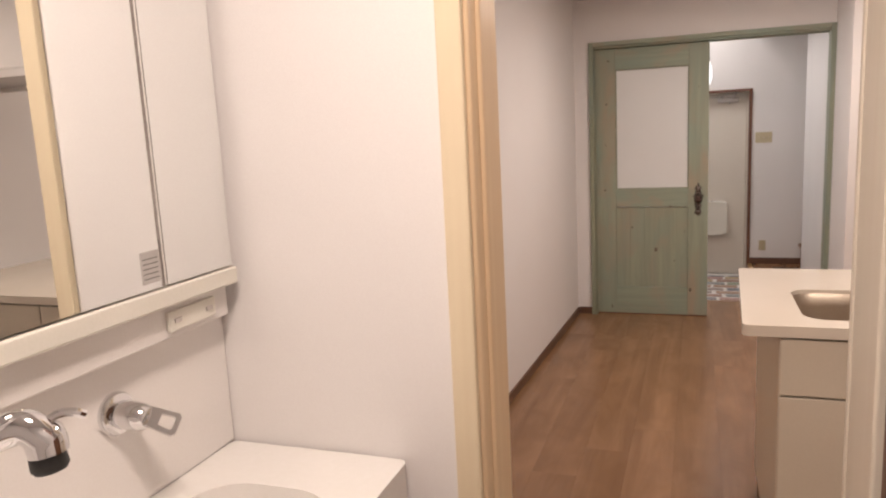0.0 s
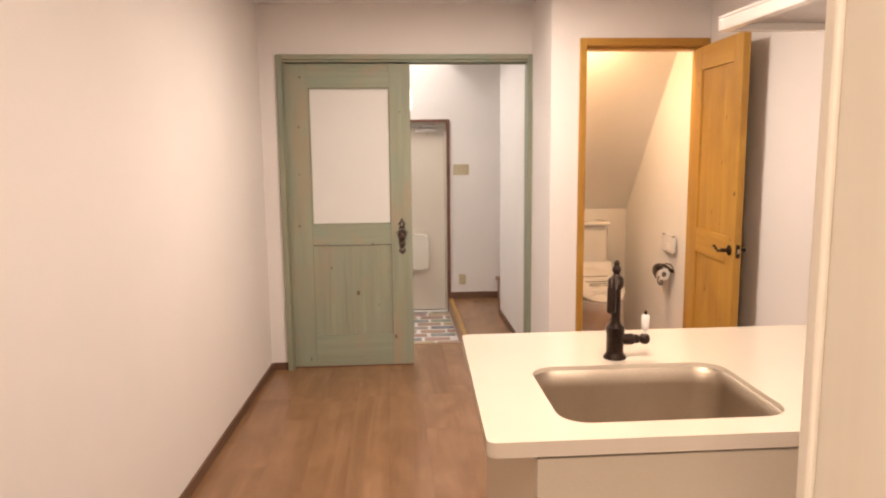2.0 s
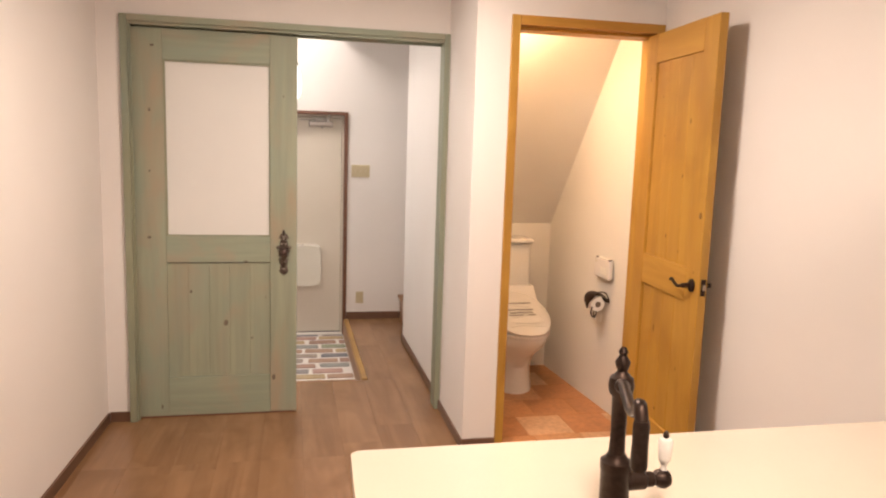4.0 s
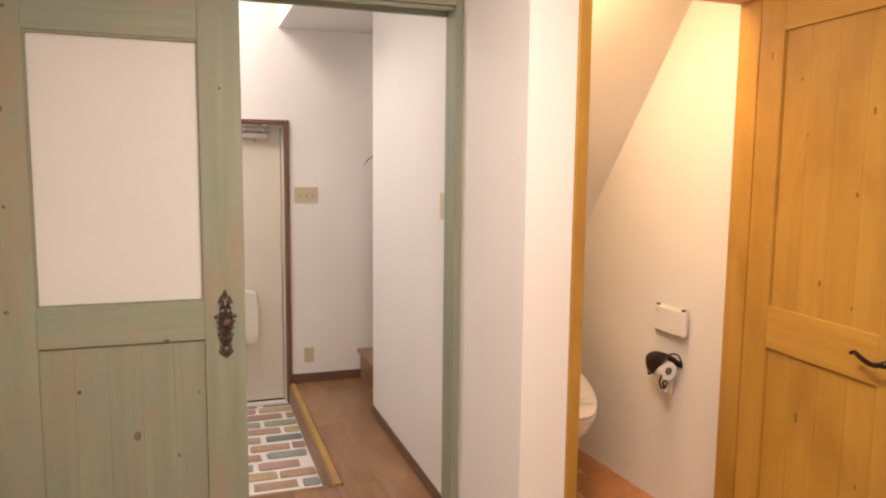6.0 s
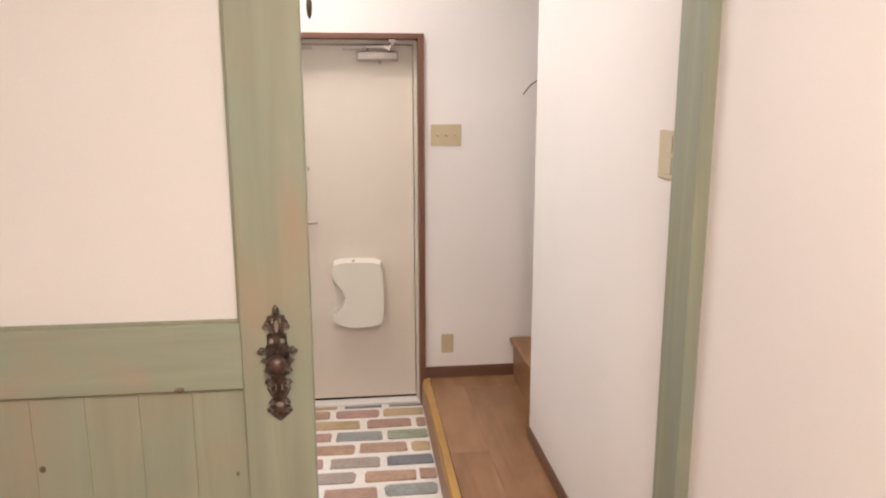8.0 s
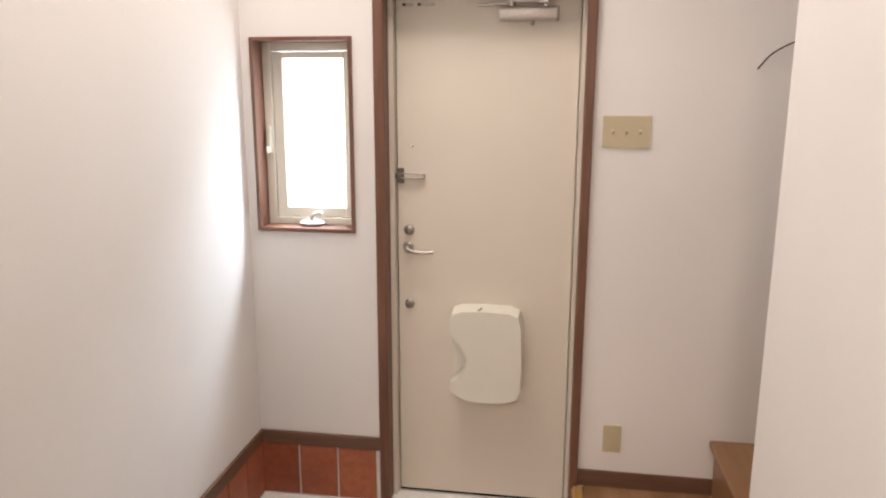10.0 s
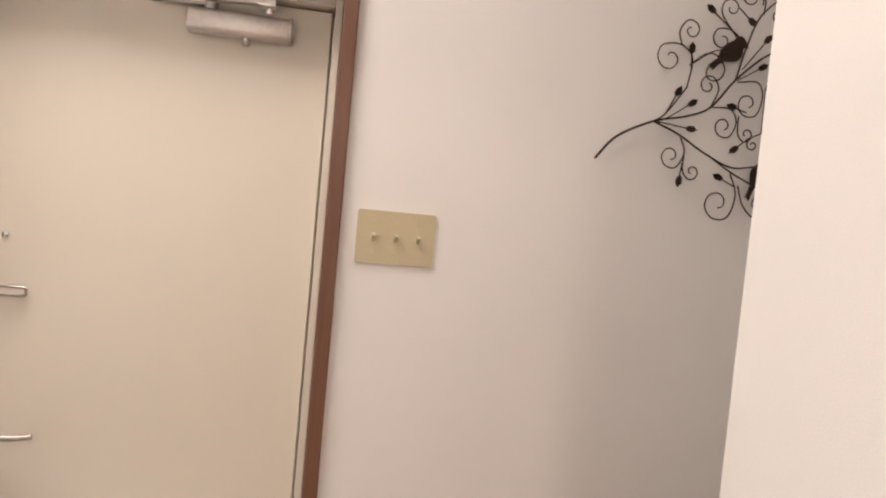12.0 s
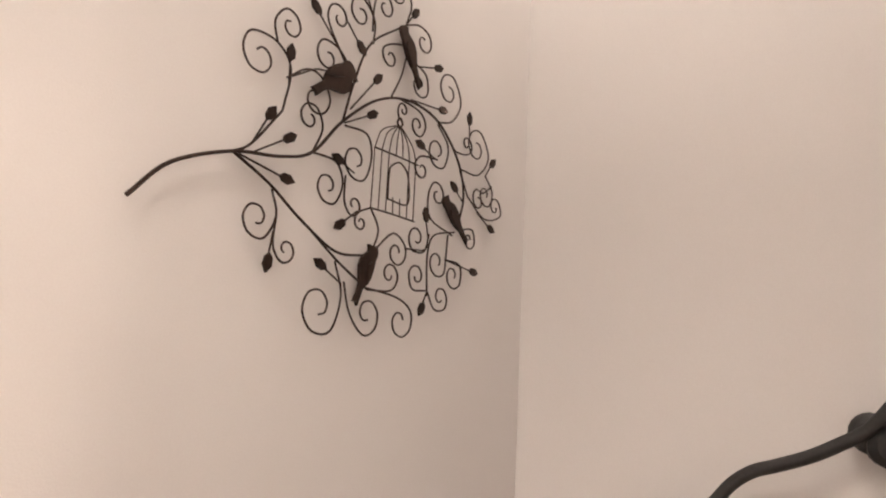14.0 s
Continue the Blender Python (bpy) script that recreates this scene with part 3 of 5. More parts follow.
# ---- washroom doorway ----
wd = tagged(thing("door_3", (0.75, -4.52, 0), "cream moulded door casing of the washroom", "door frame"), kind="structure")
part("casing", box(0.385, 0.43, -4.592, -4.575, 0, 2.10), cream_trim, wd, "", False, 0.003)
part("casing", box(1.09, 1.14, -4.592, -4.575, 0, 2.10), cream_trim, wd, "", False, 0.003)
# left side in the shaded tan copy, right side in the lit pale one
for x0, x1, m1 in ((0.385, 0.43, shaded_trim), (1.037, 1.09, lit_trim)):
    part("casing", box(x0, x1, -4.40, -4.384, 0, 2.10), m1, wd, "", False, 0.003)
part("jamb", boxes((0.42, 0.438, -4.575, -4.40, 0, 2.06), (0.43, 0.446, -4.535, -4.43, 0, 2.05)), shaded_trim, wd, "", False, 0.005, 3)
part("jamb", box(1.040, 1.07, -4.575, -4.40, 0, 2.06), lit_trim, wd, "", False, 0.006, 3)
part("head", boxes((0.438, 1.040, -4.575, -4.40, 2.04, 2.06), (0.43, 1.09, -4.592, -4.575, 2.045, 2.10), (0.43, 1.037, -4.40, -4.384, 2.045, 2.10)), cream_trim, wd, "", False, 0.003)
bl = thing("washroom_door", (1.1, -4.6, 0.01), "dark brown wooden door standing open into the washroom", "door")
part("leaf", box(1.05, 1.085, -5.2, -4.594, 0.012, 2.035), dark_leaf, bl, "", False, 0.003)
part("hinge", lathe([(0.006, -0.045), (0.006, 0.045)], (1.047, -4.596, 1.8), (0, 0, 1), 10), steel, bl, "", True)

# ---- ceiling lamps ----


def ceiling_lamp(x, y, z, r, glow, label):
    t = thing("ceiling_lamp", (x, y, z), label, "ceiling lamp")
    part("base", lathe([(r * 1.05, 0), (r * 1.05, -0.015)], (x, y, z), n=32), vanity_white, t, "", True)
    part("diffuser", lathe([(r, -0.015), (r * 0.97, -0.025), (r * 0.8, -0.032), (0.01, -0.034)], (x, y, z), n=32), glow, t, "lit white diffuser", True)


ceiling_lamp(1.2, -1.5, CEIL, 0.22, lit_diffuser, "flat round lit ceiling lamp in the kitchen")
ceiling_lamp(1.2, -3.6, CEIL, 0.22, lit_diffuser, "flat round lit ceiling lamp in the kitchen")
ceiling_lamp(0.55, -5.35, CEIL, 0.16, lit_diffuser, "flat round lit ceiling lamp in the washroom")
ceiling_lamp(0.6, 1.6, TOP, 0.38, lit_diffuser, "flat round lit ceiling lamp above the entrance")
ceiling_lamp(2.3, 1.86, TOP, 0.11, lit_diffuser, "flat round lit ceiling lamp above the stairs")
ceiling_lamp(2.02, -0.30, 2.32, 0.12, lit_amber, "small warm lit downlight in the toilet")

# ---- kitchen ----
CT = 0.92
SX0, SX1, SY0, SY1 = 1.100, 1.632, -3.396, -2.988


def with_hole(outer, inner, z0, z1):
    """A slab with a hole: both outlines have the same number of points and start in the same corner."""
    bm = bmesh.new()
    rings = [[bm.verts.new((*p, z)) for p in line] for line, z in ((outer, z0), (outer, z1), (inner, z1), (inner, z0))]
    n = len(outer)
    for a, b in zip(rings, rings[1:] + rings[:1]):
        for k in range(n):
            bm.faces.new((a[k], a[(k + 1) % n], b[(k + 1) % n], b[k]))
    return bm


top_outline = rounded(2.649 - 0.937, 0.862, 0.022, 8, (0.937 + 2.649) / 2, -3.053)
top_outline = [(x + (0.037 * (y + 3.053) if x < 1.5 else 0), y) for x, y in top_outline]
sink_outline = rounded(SX1 - SX0, SY1 - SY0, 0.07, 8, (SX0 + SX1) / 2, (SY0 + SY1) / 2)
worktop = thing("worktop", (1.8, -3.05, 0.88), "cream white composite worktop with an undermounted sink", "worktop")
part("slab", with_hole(top_outline, sink_outline, CT - 0.034, CT), worktop_white, worktop, "", False, 0.004)
sink = thing("sink", (1.37, -3.2, 0.71), "brushed steel undermount sink in the worktop", "sink")
bm = bmesh.new()
rows = []
for grow, z in ((-0.0015, CT - 0.012), (-0.002, CT - 0.06), (-0.006, CT - 0.17), (-0.03, CT - 0.195), (-0.12, CT - 0.2)):
    line = rounded(SX1 - SX0 + 2 * grow, SY1 - SY0 + 2 * grow, 0.073 + grow * 0.5 if grow > -0.1 else 0.05, 8, (SX0 + SX1) / 2, (SY0 + SY1) / 2)
    rows.append([bm.verts.new((*p, z)) for p in line])
for a, b in zip(rows, rows[1:]):
    for k in range(len(a)):
        bm.faces.new((a[k], a[(k + 1) % len(a)], b[(k + 1) % len(a)], b[k]))
bm.faces.new(rows[-1])
bowl = part("bowl", bm, steel, sink, "", True)
bmod = bowl.modifiers.new("thickness", "SOLIDIFY")
bmod.thickness, bmod.offset = 0.0015, 0.0
part("drain", lathe([(0.045, 0.0), (0.045, 0.003), (0.03, 0.002), (0.005, 0.001)], (1.37, -3.2, CT - 0.199)), chrome, sink, "", True)


def cabinet_unit(x0, x1, label):
    t = thing("base_cabinet", ((x0 + x1) / 2, -3.05, 0.0), label, "cabinet", "base cabinets under the worktop")
    part("plinth", box(x0 + 0.01, x1 - 0.002, -3.41, -2.70, 0.0, 0.09), base_wood, t)
    part("body", boxes((x0, x0 + 0.018, -3.45, -2.68, 0.09, CT - 0.036), (x1 - 0.018, x1, -3.45, -2.68, 0.09, CT - 0.036), (x0 + 0.018, x1 - 0.018, -3.45, -2.68, 0.09, 0.108), (x0 + 0.018, x1 - 0.018, -2.698, -2.68, 0.108, CT - 0.036)), cabinet_white, t, "", False, 0.001, 1)
    for z0, z1 in ((0.703, CT - 0.044), (0.095, 0.696)):
        d = part("drawer_front", box(x0 + 0.002, x1 - 0.002, -3.472, -3.452, z0, z1), cabinet_white, t, "", False, 0.0015, 1)
        if z0 < 0.5:
            part("handle", boxes((x0 + 0.23, x0 + 0.35, -3.492, -3.484, z1 - 0.047, z1 - 0.039), (x0 + 0.235, x0 + 0.243, -3.484, -3.472, z1 - 0.047, z1 - 0.039), (x0 + 0.337, x0 + 0.345, -3.484, -3.472, z1 - 0.047, z1 - 0.039)), steel, d, "slim steel bar handle", False, 0.001, 1)


cabinet_unit(1.026, 1.80, "cream lacquered base cabinet with two drawer fronts under the sink")
cabinet_unit(1.80, 2.645, "cream lacquered base cabinet with two drawer fronts beside the wall")

FX, FY = 1.363, -2.923
fau = thing("kitchen_faucet", (FX, FY, CT), "dark bronze antique kitchen faucet with a white ceramic lever", "faucet")
part("body", lathe([(0.032, 0), (0.032, 0.006), (0.026, 0.014), (0.024, 0.022), (0.0245, 0.08), (0.026, 0.083), (0.026, 0.098), (0.018, 0.104), (0.0145, 0.112)], (FX, FY, CT), n=20), iron, fau, "", True)
part("column", lathe([(0.0135, 0.11), (0.0125, 0.15), (0.0135, 0.215), (0.019, 0.222), (0.021, 0.235), (0.019, 0.25), (0.012, 0.256), (0.008, 0.262), (0.011, 0.27), (0.0125, 0.278), (0.008, 0.286), (0.006, 0.29), (0.008, 0.296), (0.004, 0.304)], (FX, FY, CT), n=20), iron, fau, "", True)
spout = part("spout", tube(arc([(FX, FY, CT + 0.236), (FX - 0.012, FY - 0.03, CT + 0.248), (FX - 0.03, FY - 0.08, CT + 0.247), (FX - 0.05, FY - 0.135, CT + 0.247), (FX - 0.066, FY - 0.18, CT + 0.264), (FX - 0.076, FY - 0.205, CT + 0.285), (FX - 0.083, FY - 0.222, CT + 0.288), (FX - 0.086, FY - 0.232, CT + 0.275), (FX - 0.086, FY - 0.233, CT + 0.258)]), 0.0085, None, 12, 0.009), iron, fau, "", True)
part("collar", lathe([(0.010, -0.004), (0.0125, 0.0), (0.0125, 0.008), (0.010, 0.012)], (FX - 0.010, FY - 0.024, CT + 0.243), (-0.35, -0.9, 0.25), 16), iron, spout, "", True)
part("nozzle", lathe([(0.0095, 0.012), (0.011, 0.004), (0.0105, -0.02), (0.0115, -0.055), (0.009, -0.06)], (FX - 0.086, FY - 0.233, CT + 0.262), n=16), iron, spout, "", True)
part("valve", lathe([(0.017, 0.015), (0.017, 0.05), (0.0135, 0.054), (0.0135, 0.066), (0.01, 0.07), (0.016, 0.078), (0.018, 0.087), (0.014, 0.096), (0.005, 0.1)], (FX, FY, CT + 0.058), (1, 0, 0), 16), iron, fau, "", True)
lev = part("lever", lathe([(0.006, 0.01), (0.005, 0.025), (0.009, 0.03), (0.0105, 0.037), (0.0125, 0.068), (0.010, 0.073), (0.003, 0.075)], (FX + 0.087, FY, CT + 0.06), n=14), porcelain, fau, "white ceramic lever", True)
part("finial", lathe([(0.004, 0.074), (0.0055, 0.079), (0.004, 0.085), (0.001, 0.088)], (FX + 0.087, FY, CT + 0.06), n=10), iron, lev, "", True)

fau.scale[2] = 0.93

# range hood hanging over the counter
HXa, HYa, HZ = 1.70, -2.76, 1.848
hood = thing("range_hood", (2.2, -3.0, HZ), "white slim range hood hanging over the worktop", "range hood")
part("canopy", boxes((HXa, 2.649, HYa - 0.03, HYa, HZ, HZ + 0.033), (HXa, HXa + 0.03, HYa - 0.62, HYa - 0.03, HZ, HZ + 0.033), (HXa + 0.03, 2.649, HYa - 0.62, HYa - 0.59, HZ, HZ + 0.033), (HXa, 2.649, HYa - 0.62, HYa, HZ + 0.033, HZ + 0.043)), vanity_white, hood, "", False, 0.003)
part("filter", box(HXa + 0.04, 2.64, HYa - 0.58, HYa - 0.04, HZ + 0.02, HZ + 0.031), dull_metal, hood, "grey metal grease filter", False, 0.002)
part("duct_cover", box(HXa + 0.55, 2.649, HYa - 0.5, HYa - 0.15, HZ + 0.043, CEIL), vanity_white, hood, "", False, 0.002)

# ---- toilet ----
TX = 2.235
wc = thing("toilet", (TX, 0.4, 0), "white toilet with raised tank and wrapped seat lid", "toilet")


def egg(w, l, cy, n=32, front=1.25):
    out = []
    for k in range(n):
        a = 2 * math.pi * k / n
        y = math.sin(a)
        out.append((TX + w / 2 * math.cos(a) * (1 - 0.12 * max(0, -y)), cy + (l / 2) * y))
    return out


def loft(rows, bm=None):
    bm = bm or bmesh.new()
    rings = [[bm.verts.new((*p, z)) for p in line] for line, z in rows]
    for a, b in zip(rings, rings[1:]):
        for k in range(len(a)):
            bm.faces.new((a[k], a[(k + 1) % len(a)], b[(k + 1) % len(a)], b[k]))
    bm.faces.new(rings[0]), bm.faces.new(rings[-1])
    return bm


part("pedestal", loft([(egg(0.29, 0.45, 0.40), 0.0), (egg(0.28, 0.44, 0.40), 0.03), (egg(0.27, 0.42, 0.41), 0.16), (egg(0.29, 0.46, 0.36), 0.25), (egg(0.35, 0.57, 0.29), 0.33), (egg(0.375, 0.6, 0.27), 0.385), (egg(0.37, 0.6, 0.27), 0.395)]), porcelain, wc, "", True)
seat = part("seat", loft([(egg(0.385, 0.6, 0.26), 0.397), (egg(0.395, 0.61, 0.26), 0.41), (egg(0.39, 0.605, 0.26), 0.42)]), vanity_white, wc, "", True)
lid = part("lid", loft([(egg(0.385, 0.6, 0.26), 0.422), (egg(0.40, 0.61, 0.26), 0.436), (egg(0.37, 0.58, 0.27), 0.455), (egg(0.25, 0.45, 0.29), 0.468)]), vanity_white, wc, "closed lid wrapped in clear film", True)
for k, (y, w) in enumerate(((0.16, 0.17), (0.19, 0.15), (0.23, 0.18), (0.32, 0.2))):
    part("print_bar", prism([(TX - w / 2, y), (TX + w / 2, y + 0.004), (TX + w / 2, y + 0.016), (TX - w / 2, y + 0.011)], "z", 0.4685, 0.4705), ink, lid, "unreadable grey print on the wrapping")
rng = random.Random(3)
for k in range(5):
    y = 0.03 + 0.06 * k
    part("film_fold", tube(arc([(TX - 0.12 + rng.uniform(0, 0.04), y, 0.462), (TX - 0.05, y + rng.uniform(-0.03, 0.03), 0.47), (TX + 0.06, y + rng.uniform(-0.03, 0.03), 0.47), (TX + 0.12, y + rng.uniform(-0.02, 0.03), 0.462)]), 0.003, None, 6), paper, lid, "", True)
for ob in [lid] + list(lid.children):
    for v in ob.data.vertices:
        v.co.z += max(0.0, v.co.y + 0.4) * 0.24
part("seat_unit", prism([(0.44, 0.4), (0.60, 0.4), (0.60, 0.62), (0.54, 0.62), (0.44, 0.53)], "x", TX - 0.19, TX + 0.19), vanity_white, wc, "", True, 0.02, 3)
part("slot", box(TX - 0.12, TX + 0.12, 0.532, 0.534, 0.585, 0.597), ink, wc, "dark slot of the seat unit")
tank = part("tank", box(TX - 0.175, TX + 0.175, 0.56, 0.745, 0.5, 0.90), porcelain, wc, "", True, 0.03, 3)
part("tank_lid", box(TX - 0.18, TX + 0.18, 0.535, 0.75, 0.902, 0.932), porcelain, tank, "", True, 0.012, 3)
part("spout", tube(arc([(TX - 0.05, 0.7, 0.93), (TX - 0.05, 0.7, 1.0), (TX - 0.05, 0.66, 1.01), (TX - 0.05, 0.64, 0.99)]), 0.008), chrome, tank, "", True)

TWX = 2.645
rem = thing("remote_control", (TWX, -0.105, 0.86), "white wall-mounted toilet remote control panel", "remote control")
part("panel", box(TWX - 0.024, TWX - 0.006, -0.215, -0.015, 0.797, 0.905), vanity_white, rem, "", False, 0.004)
part("bracket", box(TWX - 0.008, TWX + 0.004, -0.21, -0.02, 0.803, 0.91), plastic_cream, rem)
for y, z, w in ((-0.04, 0.884, 0.016), (-0.135, 0.855, 0.08), (-0.145, 0.84, 0.08), (-0.145, 0.825, 0.08)):
    part("button", box(TWX - 0.0255, TWX - 0.0235, y - w / 2, y + w / 2, z - 0.004, z + 0.004), plastic_beige if w < 0.05 else plastic_cream, rem)
for y in (-0.028, -0.2):
    part("clip", box(TWX - 0.02, TWX, y - 0.006, y + 0.006, 0.904, 0.912), iron, rem)

rem.location += Vector((-0.002, 0.03, -0.008))

ph = thing("paper_holder", (TWX, -0.1, 0.7), "dark iron scrolled toilet paper holder with a part roll", "paper holder")
bm = bmesh.new()
rows = []
for j in range(11):
    v = -1 + 0.2 * j
    drop = 1.0 - 0.62 * abs(v) ** 1.4
    row = []
    for i in range(13):
        a = math.pi * (0.12 + (0.43 + 0.62 * drop) * i / 12)
        reach = 0.064 * (1 - 0.10 * v * v)
        row.append(bm.verts.new((TWX - 0.07 + reach * math.cos(a), -0.085 + 0.068 * v, 0.677 + reach * 0.98 * math.sin(a) - 0.03 * max(0.0, i / 12 - 0.8) * drop)))
    rows.append(row)
for p, q in zip(rows, rows[1:]):
    for i in range(12):
        bm.faces.new((p[i], p[i + 1], q[i + 1], q[i]))
cover = part("cover", bm, iron, ph, "leaf-shaped dark iron cover", True)
skin = cover.modifiers.new("thickness", "SOLIDIFY")
skin.thickness, skin.offset = 0.003, 0.0
part("ball", lathe([(0.001, -0.008), (0.007, -0.004), (0.008, 0.001), (0.005, 0.007), (0.001, 0.008)], (TWX - 0.095, -0.152, 0.575), n=12), porcelain, ph, "small pale ball end", True)
part("drop_scroll", tube(arc([(TWX - 0.118, -0.152, 0.655), (TWX - 0.128, -0.152, 0.62), (TWX - 0.112, -0.152, 0.588), (TWX - 0.09, -0.152, 0.60), (TWX - 0.092, -0.152, 0.622), (TWX - 0.108, -0.152, 0.617), (TWX - 0.104, -0.152, 0.597), (TWX - 0.095, -0.152, 0.58)]), 0.0042, None, 7), iron, ph, "", True)
part("loop", tube(arc([(TWX - 0.004, -0.15, 0.70), (TWX - 0.03, -0.152, 0.742), (TWX - 0.07, -0.152, 0.752), (TWX - 0.10, -0.15, 0.728)]), 0.004, None, 7), iron, ph, "", True)
part("back_plate", box(TWX - 0.008, TWX + 0.002, -0.15, -0.05, 0.675, 0.70), iron, ph, "", False, 0.002)
for y in (-0.028,):
    pts = [(TWX - 0.02 - 0.055 * k / 8, y, 0.715 - 0.035 * math.sin(k / 8 * math.pi)) for k in range(9)]
    part("arm", tube(pts + [(TWX - 0.1, y, 0.68), (TWX - 0.118, y, 0.66), (TWX - 0.10, y, 0.62), (TWX - 0.085, y, 0.63), (TWX - 0.09, y, 0.645)], 0.005), iron, ph, "", True)
    part("scroll", tube([(TWX - 0.075 + 0.035 * math.cos(i / 14 * 9) * (1 - i / 20), y, 0.645 + 0.03 * math.sin(i / 14 * 9) * (1 - i / 20)) for i in range(15)], 0.004), iron, ph, "", True)
roll = thing("toilet_roll", (TWX - 0.075, -0.1, 0.7), "white toilet paper roll on the iron holder", "toilet roll")
part("roll", lathe([(0.045, -0.066), (0.047, 0.0), (0.045, 0.052)], (TWX - 0.068, -0.083, 0.668), (0, 1, 0), 24), paper, roll, "", True)
part("core", lathe([(0.019, 0), (0.019, 0.0015), (0.012, 0.0018)], (TWX - 0.068, -0.149, 0.668), (0, -1, 0), 18), dark_metal, roll, "dark open end of the roll", True)
part("loose_sheet", box(TWX - 0.032, TWX - 0.0305, -0.13, -0.03, 0.545, 0.67), paper, roll)

for ob in (ph, roll):
    ob.scale = (0.88, 0.88, 0.88)
    ob.location += Vector((0.004, -0.012, -0.03))

# ---- entrance ----
DF = FAR + 0.085
ed = tagged(thing("door_4", (0.94, FAR + 0.05, GENKAN), "cream steel entrance door in a brown frame", "door frame"), kind="structure")
part("jamb", boxes((0.567, 0.604, FAR - 0.018, FAR + 0.15, GENKAN, 1.783)), brown_trim, ed, "", False, 0.003)
part("jamb", boxes((1.283, 1.3125, FAR - 0.018, FAR + 0.15, GENKAN, 1.783)), brown_trim, ed, "", False, 0.003)
part("head", box(0.604, 1.283, FAR - 0.018, FAR + 0.15, 1.757, 1.783), wood("brown_head", (0.12, 0.052, 0.032), (0.19, 0.088, 0.055), 0.45, (2, 30, 30)), ed, "", False, 0.003)
part("stop_frame", boxes((0.604, 0.622, FAR + 0.05, FAR + 0.15, GENKAN, 1.757), (1.268, 1.283, FAR + 0.05, FAR + 0.15, GENKAN, 1.757), (0.622, 1.268, FAR + 0.05, FAR + 0.15, 1.738, 1.757), (0.61, 0.66, FAR + 0.128, FAR + 0.152, GENKAN, 1.75), (1.23, 1.28, FAR + 0.128, FAR + 0.152, GENKAN, 1.75), (0.65, 1.24, FAR + 0.128, FAR + 0.152, 1.70, 1.75), (0.65, 1.24, FAR + 0.128, FAR + 0.152, GENKAN, GENKAN + 0.05)), door_paint, ed, "cream steel inner frame", False, 0.002)
front = thing("entrance_door", (0.945, DF + 0.02, GENKAN + 0.012), "cream painted steel entrance door, shut", "door")
part("leaf", box(0.626, 1.264, DF, DF + 0.04, GENKAN + 0.014, 1.734), door_paint, front, "", False, 0.003)
for z, r in ((0.925, 0.018), (0.641, 0.0165)):
    lock = part("lock", lathe([(r + 0.002, 0), (r, 0.008), (r - 0.005, 0.011), (0.003, 0.0115)], (0.668, DF, z), (0, -1, 0), 20), dull_metal, front, "round metal door lock", True)
    part("thumb_turn", box(0.665, 0.671, DF - 0.02, DF - 0.01, z - 0.012, z + 0.012), dull_metal, lock, "", False, 0.002)
hl = part("handle", lathe([(0.021, 0), (0.02, 0.008), (0.011, 0.011), (0.010, 0.045)], (0.666, DF, 0.862), (0, -1, 0), 20), dull_metal, front, "metal lever handle", True)
part("lever", tube(arc([(0.666, DF - 0.045, 0.862), (0.69, DF - 0.048, 0.852), (0.73, DF - 0.045, 0.848), (0.765, DF - 0.04, 0.851)]), 0.0072, None, 10, 0.006), dull_metal, hl, "", True)
guard = part("door_guard", boxes((0.627, 0.652, DF - 0.012, DF, 1.098, 1.152), (0.612, 0.64, DF - 0.02, DF - 0.011, 1.115, 1.135)), dark_metal, front, "folding metal door guard", False, 0.003)
part("guard_arm", tube(arc([(0.645, DF - 0.014, 1.133), (0.72, DF - 0.014, 1.133), (0.728, DF - 0.014, 1.125), (0.72, DF - 0.014, 1.117), (0.645, DF - 0.014, 1.117)]), 0.0028, None, 6), dull_metal, guard, "", True)
part("peephole", lathe([(0.007, 0), (0.006, 0.004), (0.002, 0.005)], (0.682, DF, 1.232), (0, -1, 0), 14), chrome, front, "", True)
cl = thing("door_closer", (1.08, DF - 0.03, 1.68), "silver grey hydraulic door closer at the top of the door", "door closer")
part("body", box(0.985, 1.187, DF - 0.04, DF, 1.657, 1.703), aluminium, cl, "", True, 0.01, 3)
part("valve", lathe([(0.008, 0), (0.008, -0.012), (0.005, -0.016)], (1.1, DF - 0.02, 1.657), n=12), dull_metal, cl, "", True)
part("end_cap", box(1.179, 1.189, DF - 0.042, DF, 1.655, 1.705), dull_metal, cl, "", True, 0.006, 2)
part("spindle", lathe([(0.014, 0), (0.014, 0.014), (0.009, 0.016), (0.009, 0.022)], (1.03, DF - 0.022, 1.703), n=14), dull_metal, cl, "", True)
part("lower_arm", prism([(0.915, DF - 0.024), (1.035, DF - 0.034), (1.035, DF - 0.010), (0.915, DF - 0.006)], "z", 1.7085, 1.7145), dull_metal, cl, "", False, 0.002)
arm = part("arm", prism([(1.022, DF - 0.040), (1.03, DF - 0.048), (1.11, DF - 0.068), (1.155, DF - 0.078), (1.155, DF - 0.058), (1.11, DF - 0.048), (1.03, DF - 0.026), (1.022, DF - 0.032)], "z", 1.7155, 1.724), aluminium, cl, "pale metal closer arm", False, 0.003)
part("fork", boxes((1.122, 1.156, DF - 0.080, DF - 0.054, 1.7245, 1.729), (1.122, 1.156, DF - 0.080, DF - 0.054, 1.710, 1.715)), aluminium, arm, "", False, 0.002)
